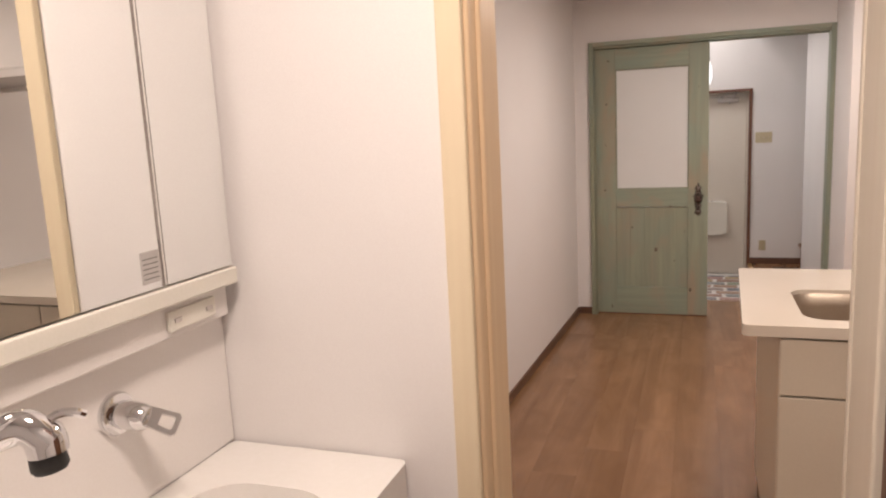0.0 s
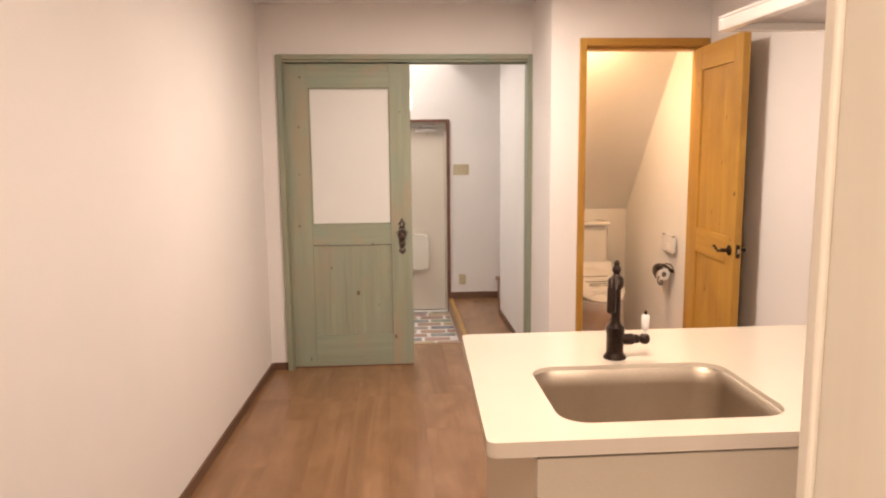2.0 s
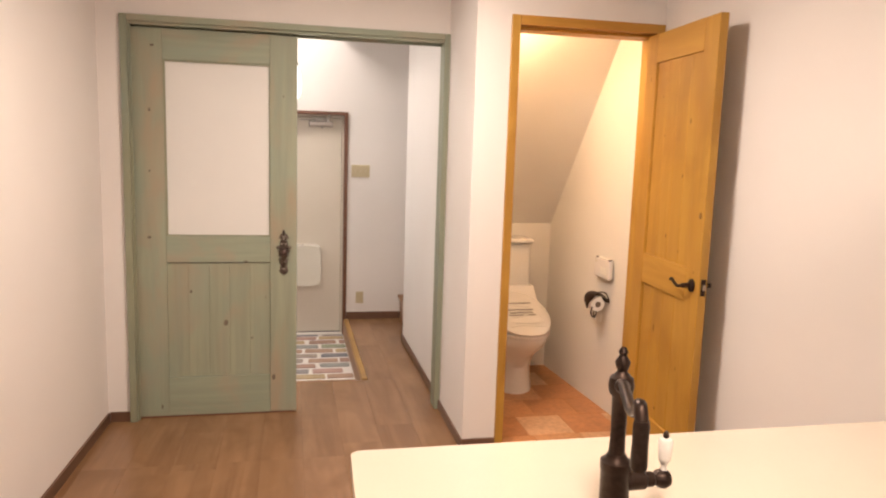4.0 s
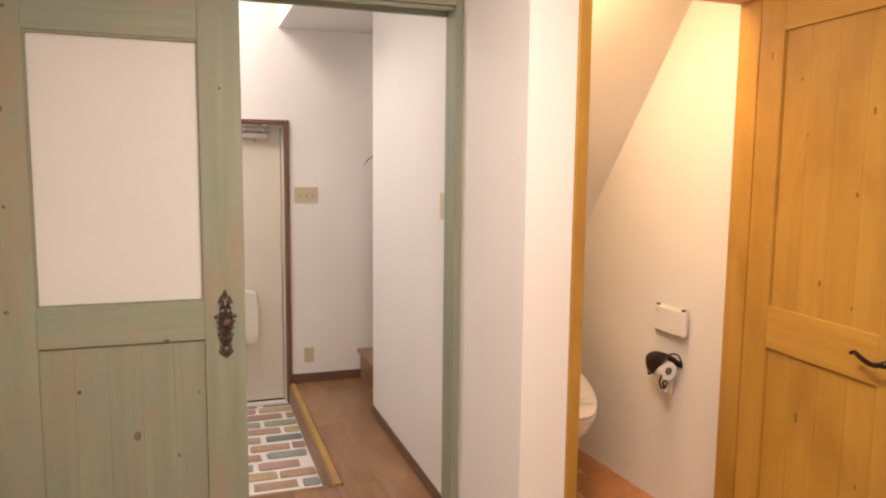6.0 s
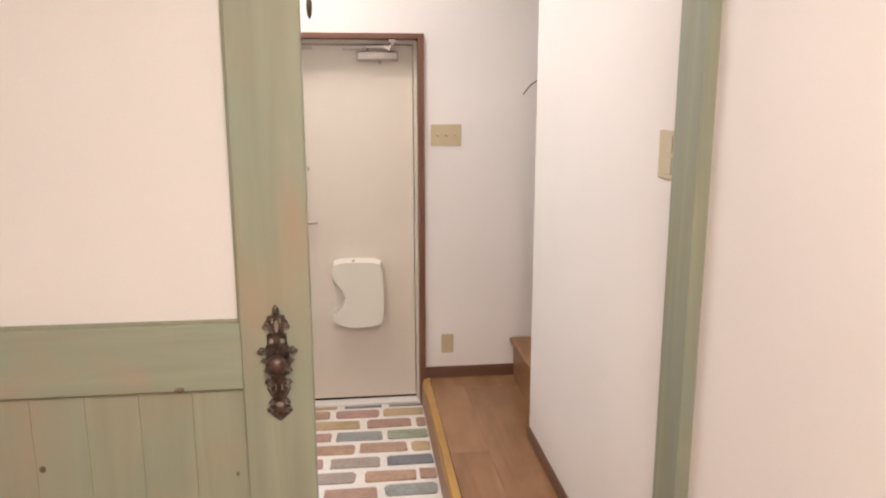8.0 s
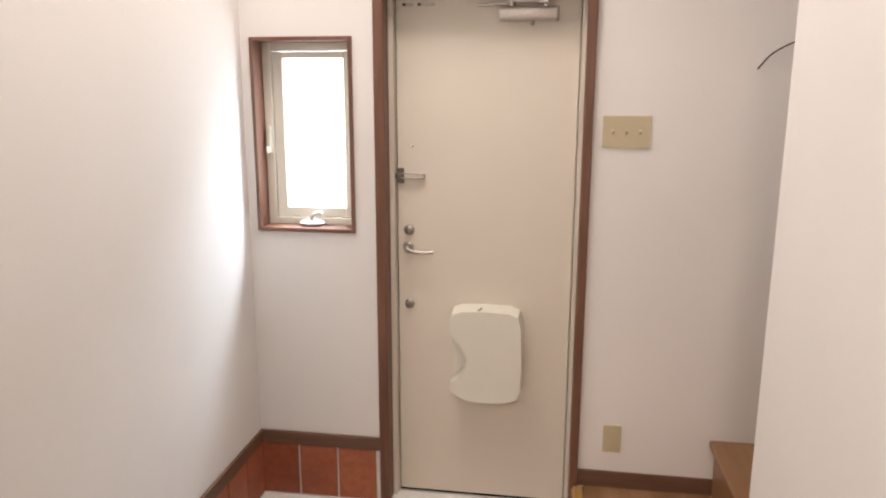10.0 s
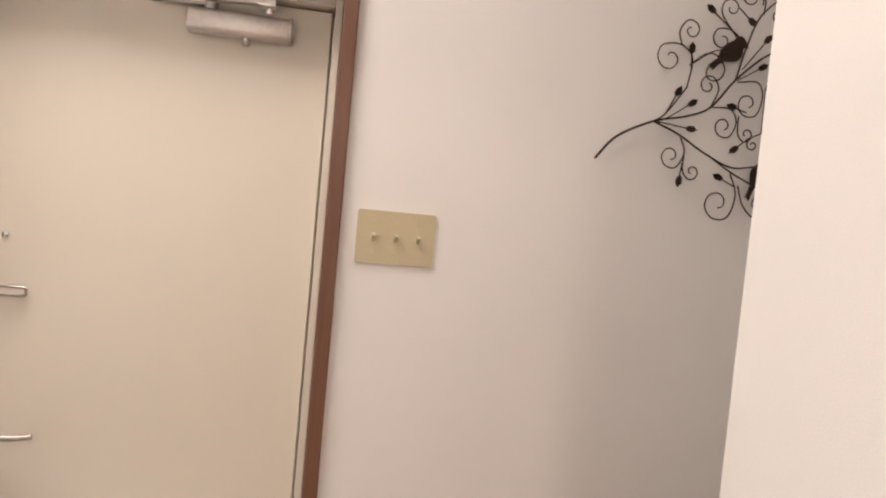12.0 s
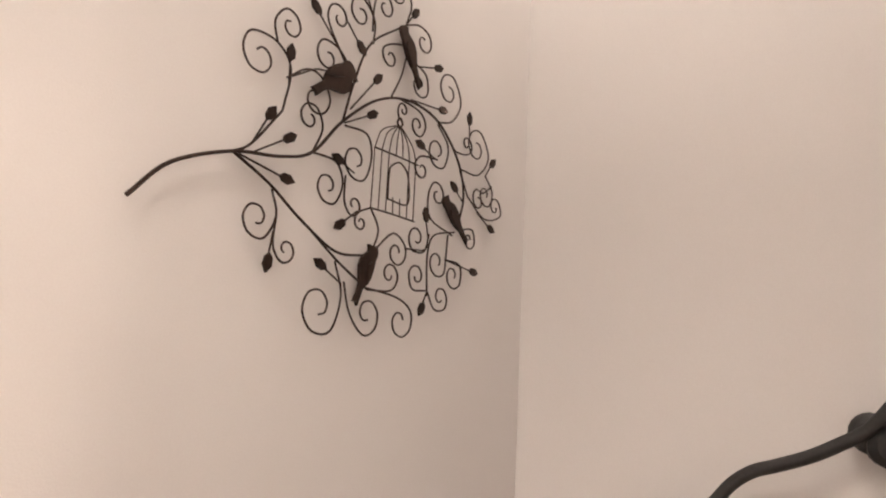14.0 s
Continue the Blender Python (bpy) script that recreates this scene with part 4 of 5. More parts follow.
part("pin", lathe([(0.008, 0), (0.008, 0.004), (0.0045, 0.006), (0.0045, 0.034), (0.008, 0.035), (0.006, 0.04)], (1.145, DF - 0.068, 1.698), n=12), chrome, arm, "", True)
part("bracket", boxes((1.14, 1.178, DF - 0.085, DF - 0.045, 1.742, 1.757), (1.15, 1.168, DF - 0.074, DF - 0.056, 1.728, 1.743)), dull_metal, cl, "dark metal arm bracket", False, 0.002)
for x0, x1 in ((0.649, 0.690), (0.703, 0.768)):
    stay = thing("door_stay", ((x0 + x1) / 2, DF, 1.717), "small grey metal stay plate at the door top", "door fitting", "stay plates at the door top")
    part("plate", box(x0, x1, DF - 0.007, DF + 0.001, 1.711, 1.722), dull_metal, stay, "", False, 0.002)
    part("stud", lathe([(0.005, 0), (0.005, 0.006), (0.002, 0.007)], (x0 + 0.009, DF - 0.006, 1.7165), (0, -1, 0), 10), iron, stay, "", True)

# mail box on the door with a wavy cut side
mbx = thing("mail_box", (0.96, DF - 0.03, 0.28), "cream plastic mail box with a wavy open side on the door", "mail box")
line = []
for x, z in ((0.838, 0.655), (0.870, 0.668), (0.96, 0.672), (1.05, 0.668), (1.085, 0.652), (1.098, 0.60), (1.103, 0.45), (1.10, 0.345), (1.085, 0.305), (1.03, 0.288), (0.92, 0.286), (0.87, 0.296), (0.83, 0.325), (0.823, 0.347)):
    line.append((x, z))
line += [(0.84, 0.367), (0.872, 0.395), (0.889, 0.425), (0.893, 0.452), (0.884, 0.49), (0.86, 0.527), (0.835, 0.556), (0.826, 0.58), (0.826, 0.63)]
line = [(x, z - max(0.0, z - 0.5) * 0.10) for x, z in line]
bm = prism(line, "y", DF - 0.085, DF - 0.004)
for v in bm.verts:
    if v.co.y < DF - 0.05:
        v.co.x += (0.96 - v.co.x) * 0.05
        v.co.z += (0.47 - v.co.z) * 0.05
part("shell", bm, plastic_cream, mbx, "", True, 0.022, 5)
part("inside", box(0.835, 1.09, DF - 0.004, DF + 0.001, 0.30, 0.638), plastic_cream, mbx)
part("catch", tube(arc([(0.93, DF - 0.07, 0.628), (0.935, DF - 0.072, 0.646), (0.948, DF - 0.06, 0.654)]), 0.004), dull_metal, mbx, "", True)

# window
win = tagged(thing("window_1", (0.305, FAR + 0.08, 0.92), "small casement window with brown surround and bright frosted glass", "window"), kind="structure")
part("surround", boxes((0.121, 0.134, FAR - 0.012, FAR + 0.085, 0.922, 1.608), (0.476, 0.489, FAR - 0.012, FAR + 0.085, 0.922, 1.608), (0.134, 0.476, FAR - 0.012, FAR + 0.085, 1.594, 1.608), (0.134, 0.476, FAR - 0.012, FAR + 0.085, 0.922, 0.936)), brown_trim, win, "brown wooden window surround", False, 0.002)
fr = part("window_frame", boxes((0.134, 0.165, FAR + 0.07, FAR + 0.16, 0.936, 1.594), (0.452, 0.476, FAR + 0.07, FAR + 0.16, 0.936, 1.594), (0.165, 0.452, FAR + 0.07, FAR + 0.16, 1.565, 1.594), (0.165, 0.452, FAR + 0.07, FAR + 0.16, 0.936, 0.962)), plastic_cream, win, "cream metal window frame", False, 0.002)
part("sash", boxes((0.168, 0.205, FAR + 0.08, FAR + 0.115, 0.965, 1.562), (0.432, 0.449, FAR + 0.08, FAR + 0.115, 0.965, 1.562), (0.205, 0.432, FAR + 0.08, FAR + 0.115, 1.54, 1.562), (0.205, 0.432, FAR + 0.08, FAR + 0.115, 0.965, 1.0)), plastic_cream, win, "", False, 0.003)
pane = part("pane", box(0.203, 0.434, FAR + 0.098, FAR + 0.103, 0.998, 1.542), bright_day, win, "frosted glass pane glowing with daylight")
pane.visible_shadow = False
part("handle", lathe([(0.045, 0), (0.05, 0.006), (0.035, 0.016), (0.012, 0.02)], (0.305, FAR + 0.066, 0.94), n=20), aluminium, win, "grey metal window winder", True)
part("crank", tube(arc([(0.305, FAR + 0.05, 0.958), (0.315, FAR + 0.045, 0.975), (0.335, FAR + 0.045, 0.985), (0.348, FAR + 0.045, 0.98)]), 0.007), aluminium, win, "", True)
part("catch", boxes((0.142, 0.158, FAR + 0.055, FAR + 0.07, 1.20, 1.30), (0.146, 0.154, FAR + 0.035, FAR + 0.055, 1.20, 1.225)), plastic_cream, win, "", False, 0.003)
structure(part("backdrop", box(-0.4, 1.0, 3.2, 3.21, 0.2, 2.4), bright_day), "plain bright daylight outside the window", "backdrop")


def switch_plate(x0, x1, z0, z1, n, name, label):
    t = thing(name, ((x0 + x1) / 2, FAR, (z0 + z1) / 2), label, "switch plate" if n else "outlet")
    part("plate", prism(rounded(x1 - x0, z1 - z0, 0.004, 3, (x0 + x1) / 2, (z0 + z1) / 2), "y", FAR - 0.0055, FAR + 0.002), plastic_beige, t, "", False, 0.002)
    for k in range(n):
        cx = x0 + (x1 - x0) * (0.5 + (k - 1) * 0.285)
        part("toggle", prism([(FAR - 0.005, (z0 + z1) / 2 - 0.008), (FAR - 0.005, (z0 + z1) / 2 + 0.008), (FAR - 0.02, (z0 + z1) / 2 + 0.009), (FAR - 0.021, (z0 + z1) / 2 + 0.003)], "x", cx - 0.0035, cx + 0.0035), plastic_toggle, t, "pale toggle lever")
        for dz in (-0.03, 0.03):
            part("screw", lathe([(0.0028, 0), (0.0025, 0.0012)], (cx, FAR - 0.0055, (z0 + z1) / 2 + dz), (0, -1, 0), 8), plastic_beige, t)
    if not n:
        for dz in (-0.02, 0.02):
            part("socket", prism(rounded(0.03, 0.026, 0.008, 3, (x0 + x1) / 2, (z0 + z1) / 2 + dz), "y", FAR - 0.0075, FAR - 0.005), plastic_beige, t)


switch_plate(1.345, 1.500, 1.240, 1.345, 3, "switch_plate", "beige plastic plate with three toggle switches")
switch_plate(1.398, 1.462, 0.140, 0.243, 0, "wall_outlet", "beige plastic wall outlet above the baseboard")
hs = thing("wall_switch", (1.712, 0.22, 1.325), "beige plastic switch on the hall wall by the frame", "switch plate")
part("plate", box(1.6945, 1.702, 0.16, 0.262, 1.268, 1.382), plastic_beige, hs, "", False, 0.003)
for z in (1.30, 1.35):
    part("rocker", box(1.6928, 1.6955, 0.185, 0.237, z - 0.02, z + 0.02), plastic_beige, hs, "", False, 0.002)

# pendant lamp
PX, PY, PZ = 0.86, 0.60, 1.663
pen = thing("pendant_lamp", (PX, PY, PZ), "white opal glass pendant lamp with an iron finial, lit", "pendant lamp")
part("finial", lathe([(0.001, 0), (0.006, 0.01), (0.008, 0.035), (0.005, 0.06), (0.013, 0.066), (0.006, 0.074), (0.014, 0.1), (0.02, 0.112)], (PX, PY, PZ), n=14), antique, pen, "", True)
part("shade", lathe([(0.018, 0.112), (0.03, 0.13), (0.04, 0.165), (0.042, 0.21), (0.036, 0.26), (0.022, 0.30), (0.016, 0.32)], (PX, PY, PZ), n=24), lit_glass, pen, "glowing white opal glass shade", True).visible_shadow = False
part("cap", lathe([(0.02, 0.315), (0.024, 0.325), (0.012, 0.345), (0.004, 0.36)], (PX, PY, PZ), n=16), antique, pen, "", True)
part("rod", tube([(PX, PY, PZ + 0.35), (PX, PY, TOP)], 0.004), antique, pen, "", True)
part("ceiling_rose", lathe([(0.045, 0), (0.04, -0.02), (0.01, -0.03)], (PX, PY, TOP), n=20), antique, pen, "", True)

# ---- stairs ----
st = structure(part("stairs", boxes((1.79, 2.658, 1.5, FAR - 0.002, 0, 0.185)), stair_wood), "brown wooden winder stairs beside the hall", "stairs")
part("tread", box(1.768, 2.658, 1.5, FAR - 0.002, 0.187, 0.214), stair_wood, st, "", False, 0.006)
part("riser", prism([(2.3, FAR - 0.002), (2.657, 1.75), (2.657, FAR - 0.002)], "z", 0.216, 0.39), stair_wood, st)
part("tread", prism([(2.28, FAR - 0.002), (2.657, 1.73), (2.657, FAR - 0.002)], "z", 0.392, 0.42), stair_wood, st)
rail = thing("handrail", (2.6, 1.8, 1.2), "black twisted handrail with rubber caps on the stair wall", "handrail")
RX = 2.59
part("bar", tube(arc([(RX, 2.06, 1.088), (RX, 2.015, 1.121), (RX, 1.977, 1.147), (RX, 1.943, 1.160), (RX, 1.903, 1.176), (RX, 1.876, 1.199), (RX, 1.848, 1.230), (RX, 1.818, 1.250), (RX, 1.787, 1.260), (RX, 1.742, 1.276), (RX, 1.700, 1.297), (RX, 1.668, 1.316), (RX - 0.005, 1.635, 1.352), (RX - 0.005, 1.58, 1.42)]), 0.0098, None, 12), black_rubber, rail, "", True)
for y, z in ((1.943, 1.160), (1.668, 1.312)):
    cap = part("cap", lathe([(0.012, -0.058), (0.026, -0.05), (0.029, -0.02), (0.027, -0.004), (0.018, 0.006), (0.008, 0.008)], (2.60, y, z), (-1, 0, 0), 20), black_rubber, rail, "round black rubber wall cap", True)
    part("collar", lathe([(0.012, -0.03), (0.026, -0.02), (0.028, 0.004), (0.018, 0.016)], (2.60, y - 0.022, z - 0.018), (-1, -0.3, 0), 18), black_rubber, cap, "", True)

# ---- iron wall ornament: a branch with scrolls, birds and a cage ----
OX, OZ, OY = 1.826, 1.495, FAR - 0.012
orn = thing("wall_ornament", (OX, FAR, OZ), "dark iron branch wall ornament with scrolls, birds and cage", "wall ornament")


def on_wall(p, off=0.0):
    return Vector((OX + p[0], OY - off, OZ + p[1]))


def stem(points, r0, r1):
    part("stem", tube(arc([on_wall(p) for p in points], 6), r0 * 0.62, None, 6, r1 * 0.62), iron, orn, "", True)


def curl(lead, centre, hand, turns):
    """A lead-in bend that winds into a small spiral about a centre; hand: 1 winds to the left."""
    c = Vector(centre)
    line = [Vector(p) for p in lead]
    d = line[-1] - c
    r0, a0 = d.length, math.atan2(d.y, d.x)
    n = 26
    wind = []
    for i in range(1, n + 1):
        s = i / n
        a = a0 + hand * s * turns * 2 * math.pi
        wind.append(c + Vector((math.cos(a), math.sin(a))) * r0 * (1 - 0.8 * s ** 0.85))
    pts = arc([on_wall(p) for p in line + wind[3::3]], 4)
    part("scroll", tube(pts, 0.0016, None, 6, 0.0014), iron, orn, "", True)


def blade(points, depth):
    bm = prism(points, "y", -depth, depth)
    return bm


def leaf_on_stem(tip, root):
    t, r = Vector(tip), Vector(root)
    d = (t - r).normalized()
    s = Vector((-d.y, d.x))
    part("stem", tube([on_wall(r), on_wall(t)], 0.0014, None, 6), iron, orn, "", True)
    out = [t + d * 0.013, t + d * 0.004 + s * 0.0065, t - d * 0.007 + s * 0.0055, t - d * 0.012, t - d * 0.007 - s * 0.0055, t + d * 0.004 - s * 0.0065]
    bm = prism([(OX + p.x, OZ + p.y) for p in out], "y", OY - 0.003, OY + 0.001)
    part("leaf", bm, iron, orn, "", False, 0.001, 1)


def bird(tail, head, plump, chest):
    """A flat perched bird from the side; chest: the side to which the breast swells."""
    t, h = Vector(tail), Vector(head)
    l = (h - t).length
    d = (h - t) / l
    s = Vector((-d.y, d.x)) * chest
    def at(u, v):
        p = t + d * (u * l) + s * (v * l * plump)
        return (OX + p.x, OZ + p.y)
    out = [at(0, 0.05), at(0.16, 0.045), at(0.32, 0.07), at(0.42, 0.13), at(0.55, 0.20), at(0.68, 0.21), at(0.78, 0.165), at(0.85, 0.115), at(0.90, 0.13),
           at(0.95, 0.17), at(0.965, 0.10), at(1.0, 0.04), at(1.0, -0.03), at(0.96, -0.085), at(0.89, -0.105), at(0.80, -0.10), at(0.68, -0.125), at(0.52, -0.135),
           at(0.38, -0.10), at(0.27, -0.05), at(0.12, -0.055), at(-0.02, -0.06), at(0.025, -0.005)]
    plate = part("bird_plate", prism(out, "y", OY - 0.004, OY + 0.001), iron, orn, "flat dark iron bird shape", False, 0.0008, 1)
    wing = [at(0.36, -0.09), at(0.5, -0.02), at(0.66, 0.03), at(0.74, -0.02), at(0.66, -0.10), at(0.5, -0.115)]
    part("wing", prism(wing, "y", OY - 0.0062, OY - 0.0038), iron, plate, "", False, 0.0008, 1)


curl([(0.174, 0.165), (0.18, 0.224), (0.153, 0.25)], (0.13, 0.22), 1, 1.3)
curl([(0.153, 0.25), (0.145, 0.277)], (0.171, 0.282), -1, 1.3)
curl([(0.287, 0.276), (0.261, 0.294)], (0.242, 0.272), 1, 1.2)
curl([(0.277, 0.278), (0.237, 0.322)], (0.256, 0.339), -1, 1.2)
curl([(0.33, 0.336), (0.329, 0.373)], (0.298, 0.369), 1, 1.35)
curl([(0.326, 0.355), (0.325, 0.397)], (0.35, 0.408), -1, 1.3)
curl([(0.402, 0.404), (0.412, 0.447)], (0.379, 0.449), 1, 1.4)
curl([(0.402, 0.405), (0.436, 0.422)], (0.451, 0.399), -1, 1.2)
curl([(0.438, 0.353), (0.464, 0.345)], (0.448, 0.322), -1, 1.2)
curl([(0.403, 0.37), (0.372, 0.357)], (0.371, 0.334), 1, 1.25)
curl([(0.506, 0.28), (0.545, 0.297), (0.568, 0.338)], (0.53, 0.346), 1, 1.35)
curl([(0.531, 0.265), (0.559, 0.249), (0.592, 0.253)], (0.594, 0.273), 1, 1.2)
curl([(0.58, 0.222), (0.634, 0.229), (0.667, 0.272)], (0.626, 0.278), 1, 1.35)
curl([(0.659, 0.235), (0.685, 0.213)], (0.661, 0.2), -1, 1.2)
curl([(0.604, 0.181), (0.661, 0.155), (0.715, 0.173)], (0.696, 0.186), 1, 1.2)
curl([(0.682, 0.223), (0.656, 0.202)], (0.64, 0.183), 1, 1.2)
curl([(0.402, 0.278), (0.452, 0.278), (0.471, 0.261)], (0.45, 0.253), -1, 1.2)
curl([(0.504, 0.276), (0.537, 0.249)], (0.507, 0.229), -1, 1.3)
curl([(0.509, 0.215), (0.467, 0.207)], (0.469, 0.185), 1, 1.2)
curl([(0.564, 0.1), (0.501, 0.112), (0.491, 0.148)], (0.516, 0.156), -1, 1.3)
curl([(0.594, 0.118), (0.624, 0.125)], (0.615, 0.105), -1, 1.2)
curl([(0.548, 0.055), (0.591, 0.055)], (0.572, 0.033), -1, 1.25)
curl([(0.552, 0.098), (0.55, 0.064)], (0.525, 0.046), -1, 1.25)
curl([(0.287, 0.189), (0.334, 0.194), (0.348, 0.164)], (0.316, 0.147), -1, 1.3)
curl([(0.232, 0.13), (0.277, 0.132), (0.294, 0.106)], (0.266, 0.094), -1, 1.3)
curl([(0.232, 0.13), (0.246, 0.168)], (0.221, 0.174), 1, 1.3)
curl([(0.298, 0.119), (0.3, 0.084)], (0.32, 0.083), 1, 1.2)
curl([(0.356, 0.089), (0.33, 0.075)], (0.337, 0.062), 1, 1.2)
curl([(0.172, 0.061), (0.184, 0.03)], (0.154, 0.02), -1, 1.35)
curl([(0.184, 0.028), (0.184, -0.007)], (0.205, -0.008), 1, 1.25)
curl([(0.293, -0.003), (0.311, -0.046)], (0.271, -0.068), -1, 1.35)
curl([(0.314, -0.027), (0.33, -0.067)], (0.366, -0.063), 1, 1.35)
curl([(0.344, -0.027), (0.427, -0.028)], (0.441, -0.062), -1, 1.3)
curl([(0.364, -0.029), (0.414, -0.021)], (0.409, 0.002), 1, 1.25)
curl([(0.37, 0.029), (0.41, 0.065)], (0.421, 0.038), -1, 1.35)
curl([(0.501, -0.005), (0.466, -0.009)], (0.475, 0.013), -1, 1.2)
curl([(0.504, -0.005), (0.525, -0.03)], (0.54, -0.009), 1, 1.3)
curl([(0.5, 0.086), (0.49, 0.056)], (0.468, 0.072), -1, 1.25)
curl([(0.175, 0.211), (0.206, 0.237), (0.232, 0.239)], (0.227, 0.205), -1, 1.0)
curl([(0.404, 0.243), (0.399, 0.259)], (0.412, 0.263), -1, 1.1)
stem([(-0.011, -0.002), (0.032, 0.048), (0.108, 0.087), (0.178, 0.105), (0.232, 0.13), (0.282, 0.193), (0.35, 0.254), (0.424, 0.284), (0.504, 0.281), (0.568, 0.235), (0.592, 0.178), (0.579, 0.12)], 0.0042, 0.003)
stem([(0.108, 0.087), (0.133, 0.106), (0.174, 0.165)], 0.003, 0.0028)
stem([(0.108, 0.087), (0.167, 0.066), (0.224, 0.036), (0.292, 0.01), (0.35, 0.017)], 0.0034, 0.0028)
stem([(0.238, 0.03), (0.298, -0.002), (0.364, -0.029)], 0.003, 0.0028)
stem([(0.282, 0.193), (0.298, 0.262), (0.325, 0.334), (0.388, 0.393)], 0.0034, 0.0026)
stem([(0.356, 0.089), (0.376, 0.06), (0.362, 0.018)], 0.0026, 0.0024)
stem([(0.57, 0.107), (0.514, 0.088), (0.499, 0.053), (0.504, -0.013)], 0.0026, 0.0024)
stem([(0.576, 0.219), (0.604, 0.181)], 0.0026, 0.0024)
stem([(0.381, 0.273), (0.4, 0.315), (0.41, 0.356)], 0.0026, 0.0022)
stem([(0.184, 0.217), (0.22, 0.243), (0.241, 0.251)], 0.0024, 0.002)
stem([(0.441, 0.049), (0.49, 0.058), (0.498, 0.078)], 0.0024, 0.002)
leaf_on_stem((0.3, 0.417), (0.324, 0.38))
leaf_on_stem((0.423, 0.437), (0.402, 0.405))
leaf_on_stem((0.21, 0.331), (0.266, 0.291))
leaf_on_stem((0.305, 0.317), (0.273, 0.342))
leaf_on_stem((0.495, 0.373), (0.443, 0.352))
leaf_on_stem((0.346, 0.286), (0.295, 0.217))
leaf_on_stem((0.341, 0.227), (0.287, 0.193))
leaf_on_stem((0.515, 0.305), (0.429, 0.288))
leaf_on_stem((0.176, 0.246), (0.179, 0.204))
leaf_on_stem((0.156, 0.154), (0.133, 0.105))
leaf_on_stem((0.19, 0.134), (0.138, 0.097))
leaf_on_stem((0.193, 0.08), (0.117, 0.087))
leaf_on_stem((0.28, 0.137), (0.315, 0.128))
leaf_on_stem((0.295, 0.048), (0.328, 0.076))
leaf_on_stem((0.266, -0.013), (0.309, -0.031))
leaf_on_stem((0.178, -0.03), (0.182, 0.009))
leaf_on_stem((0.46, 0.224), (0.504, 0.214))
leaf_on_stem((0.561, 0.184), (0.592, 0.165))
leaf_on_stem((0.597, 0.322), (0.601, 0.287))
leaf_on_stem((0.681, 0.267), (0.659, 0.235))
leaf_on_stem((0.684, 0.142), (0.636, 0.16))
leaf_on_stem((0.633, 0.052), (0.548, 0.055))
leaf_on_stem((0.487, 0.114), (0.498, 0.078))
leaf_on_stem((0.491, -0.035), (0.504, -0.005))
bird((0.222, 0.212), (0.290, 0.279), 1.3, -1)
bird((0.447, 0.316), (0.390, 0.398), 0.85, -1)
bird((0.337, -0.052), (0.371, 0.034), 0.95, 1)
bird((0.607, 0.099), (0.531, 0.156), 0.85, -1)


def cage_bar(points, r=0.001):
    part("cage_bar", tube(arc([on_wall(p, 0.002) for p in points], 5), r, None, 6), iron, orn, "", True)


for k in range(7):
    u = k / 6
    x0, x1 = 0.353 + 0.1 * u, 0.351 + 0.099 * u
    cage_bar([(x0, 0.088 + 0.006 * u), (x1, (0.113 if k in (3, 4) else 0.18) + 0.01 * u)])
    cage_bar([(x1, 0.18 + 0.01 * u), (x1 + (0.404 - x1) * 0.25, 0.212), (0.404 + (u - 0.5) * 0.012, 0.232)])
for z in (0.088, 0.18):
    cage_bar([(0.352, z), (0.402, z + 0.004), (0.456, z + 0.007)], 0.0014)
cage_bar([(0.389, 0.112), (0.388, 0.155), (0.396, 0.168), (0.411, 0.176), (0.426, 0.170), (0.435, 0.156), (0.436, 0.117), (0.389, 0.112)], 0.0014)
cage_bar([(0.404, 0.23), (0.398, 0.238), (0.404, 0.246), (0.41, 0.238), (0.404, 0.23)], 0.0018)

# ---- washroom vanity ----
VX, VB = -0.04, -0.095
van = thing("vanity", (0.05, -5.1, 0), "white washroom vanity with basin and chrome taps", "vanity")
part("cabinet", box(-0.098, 0.24, -5.5, -4.58, 0.0, 0.86), vanity_white, van, "", False, 0.004)
outer = [(x, y) for x, y in rounded(0.385, 0.92, 0.02, 6, 0.095, -5.04)]
inner = [(x, y) for x, y in rounded(0.26, 0.66, 0.09, 6, 0.10, -5.06)]
bas = part("basin", with_hole(outer, inner, 0.862, 0.938), porcelain, van, "glossy white basin", True, 0.008, 3)
bm = loft([(rounded(0.262, 0.662, 0.09, 6, 0.10, -5.06), 0.905), (rounded(0.25, 0.64, 0.09, 6, 0.10, -5.06), 0.84), (rounded(0.16, 0.5, 0.07, 6, 0.10, -5.06), 0.80)])
bm.faces.ensure_lookup_table()
bmesh.ops.delete(bm, geom=[f for f in bm.faces if all(abs(v.co.z - 0.905) < 1e-4 for v in f.verts)], context="FACES_ONLY")
part("bowl", bm, porcelain, bas, "", True)
part("backsplash", box(-0.1, VB, -5.5, -4.578, 0.94, 1.21), vanity_white, van, "", False, 0.002)
ctl = part("mixer", lathe([(0.036, 0), (0.036, 0.006), (0.033, 0.011), (0.024, 0.013)], (VB, -4.875, 1.115), (1, 0, 0), 28), chrome, van, "chrome single-lever mixer", True)
part("barrel", lathe([(0.0225, 0.01), (0.0235, 0.03), (0.022, 0.05), (0.017, 0.058), (0.006, 0.060)], (VB, -4.875, 1.115), (1, 0.18, -0.12), 24), chrome, ctl, "", True)
bm = bmesh.new()
paddle = [(0.0, -0.014), (0.03, -0.017), (0.062, -0.019), (0.067, -0.013), (0.067, 0.013), (0.062, 0.019), (0.03, 0.017), (0.0, 0.014)]
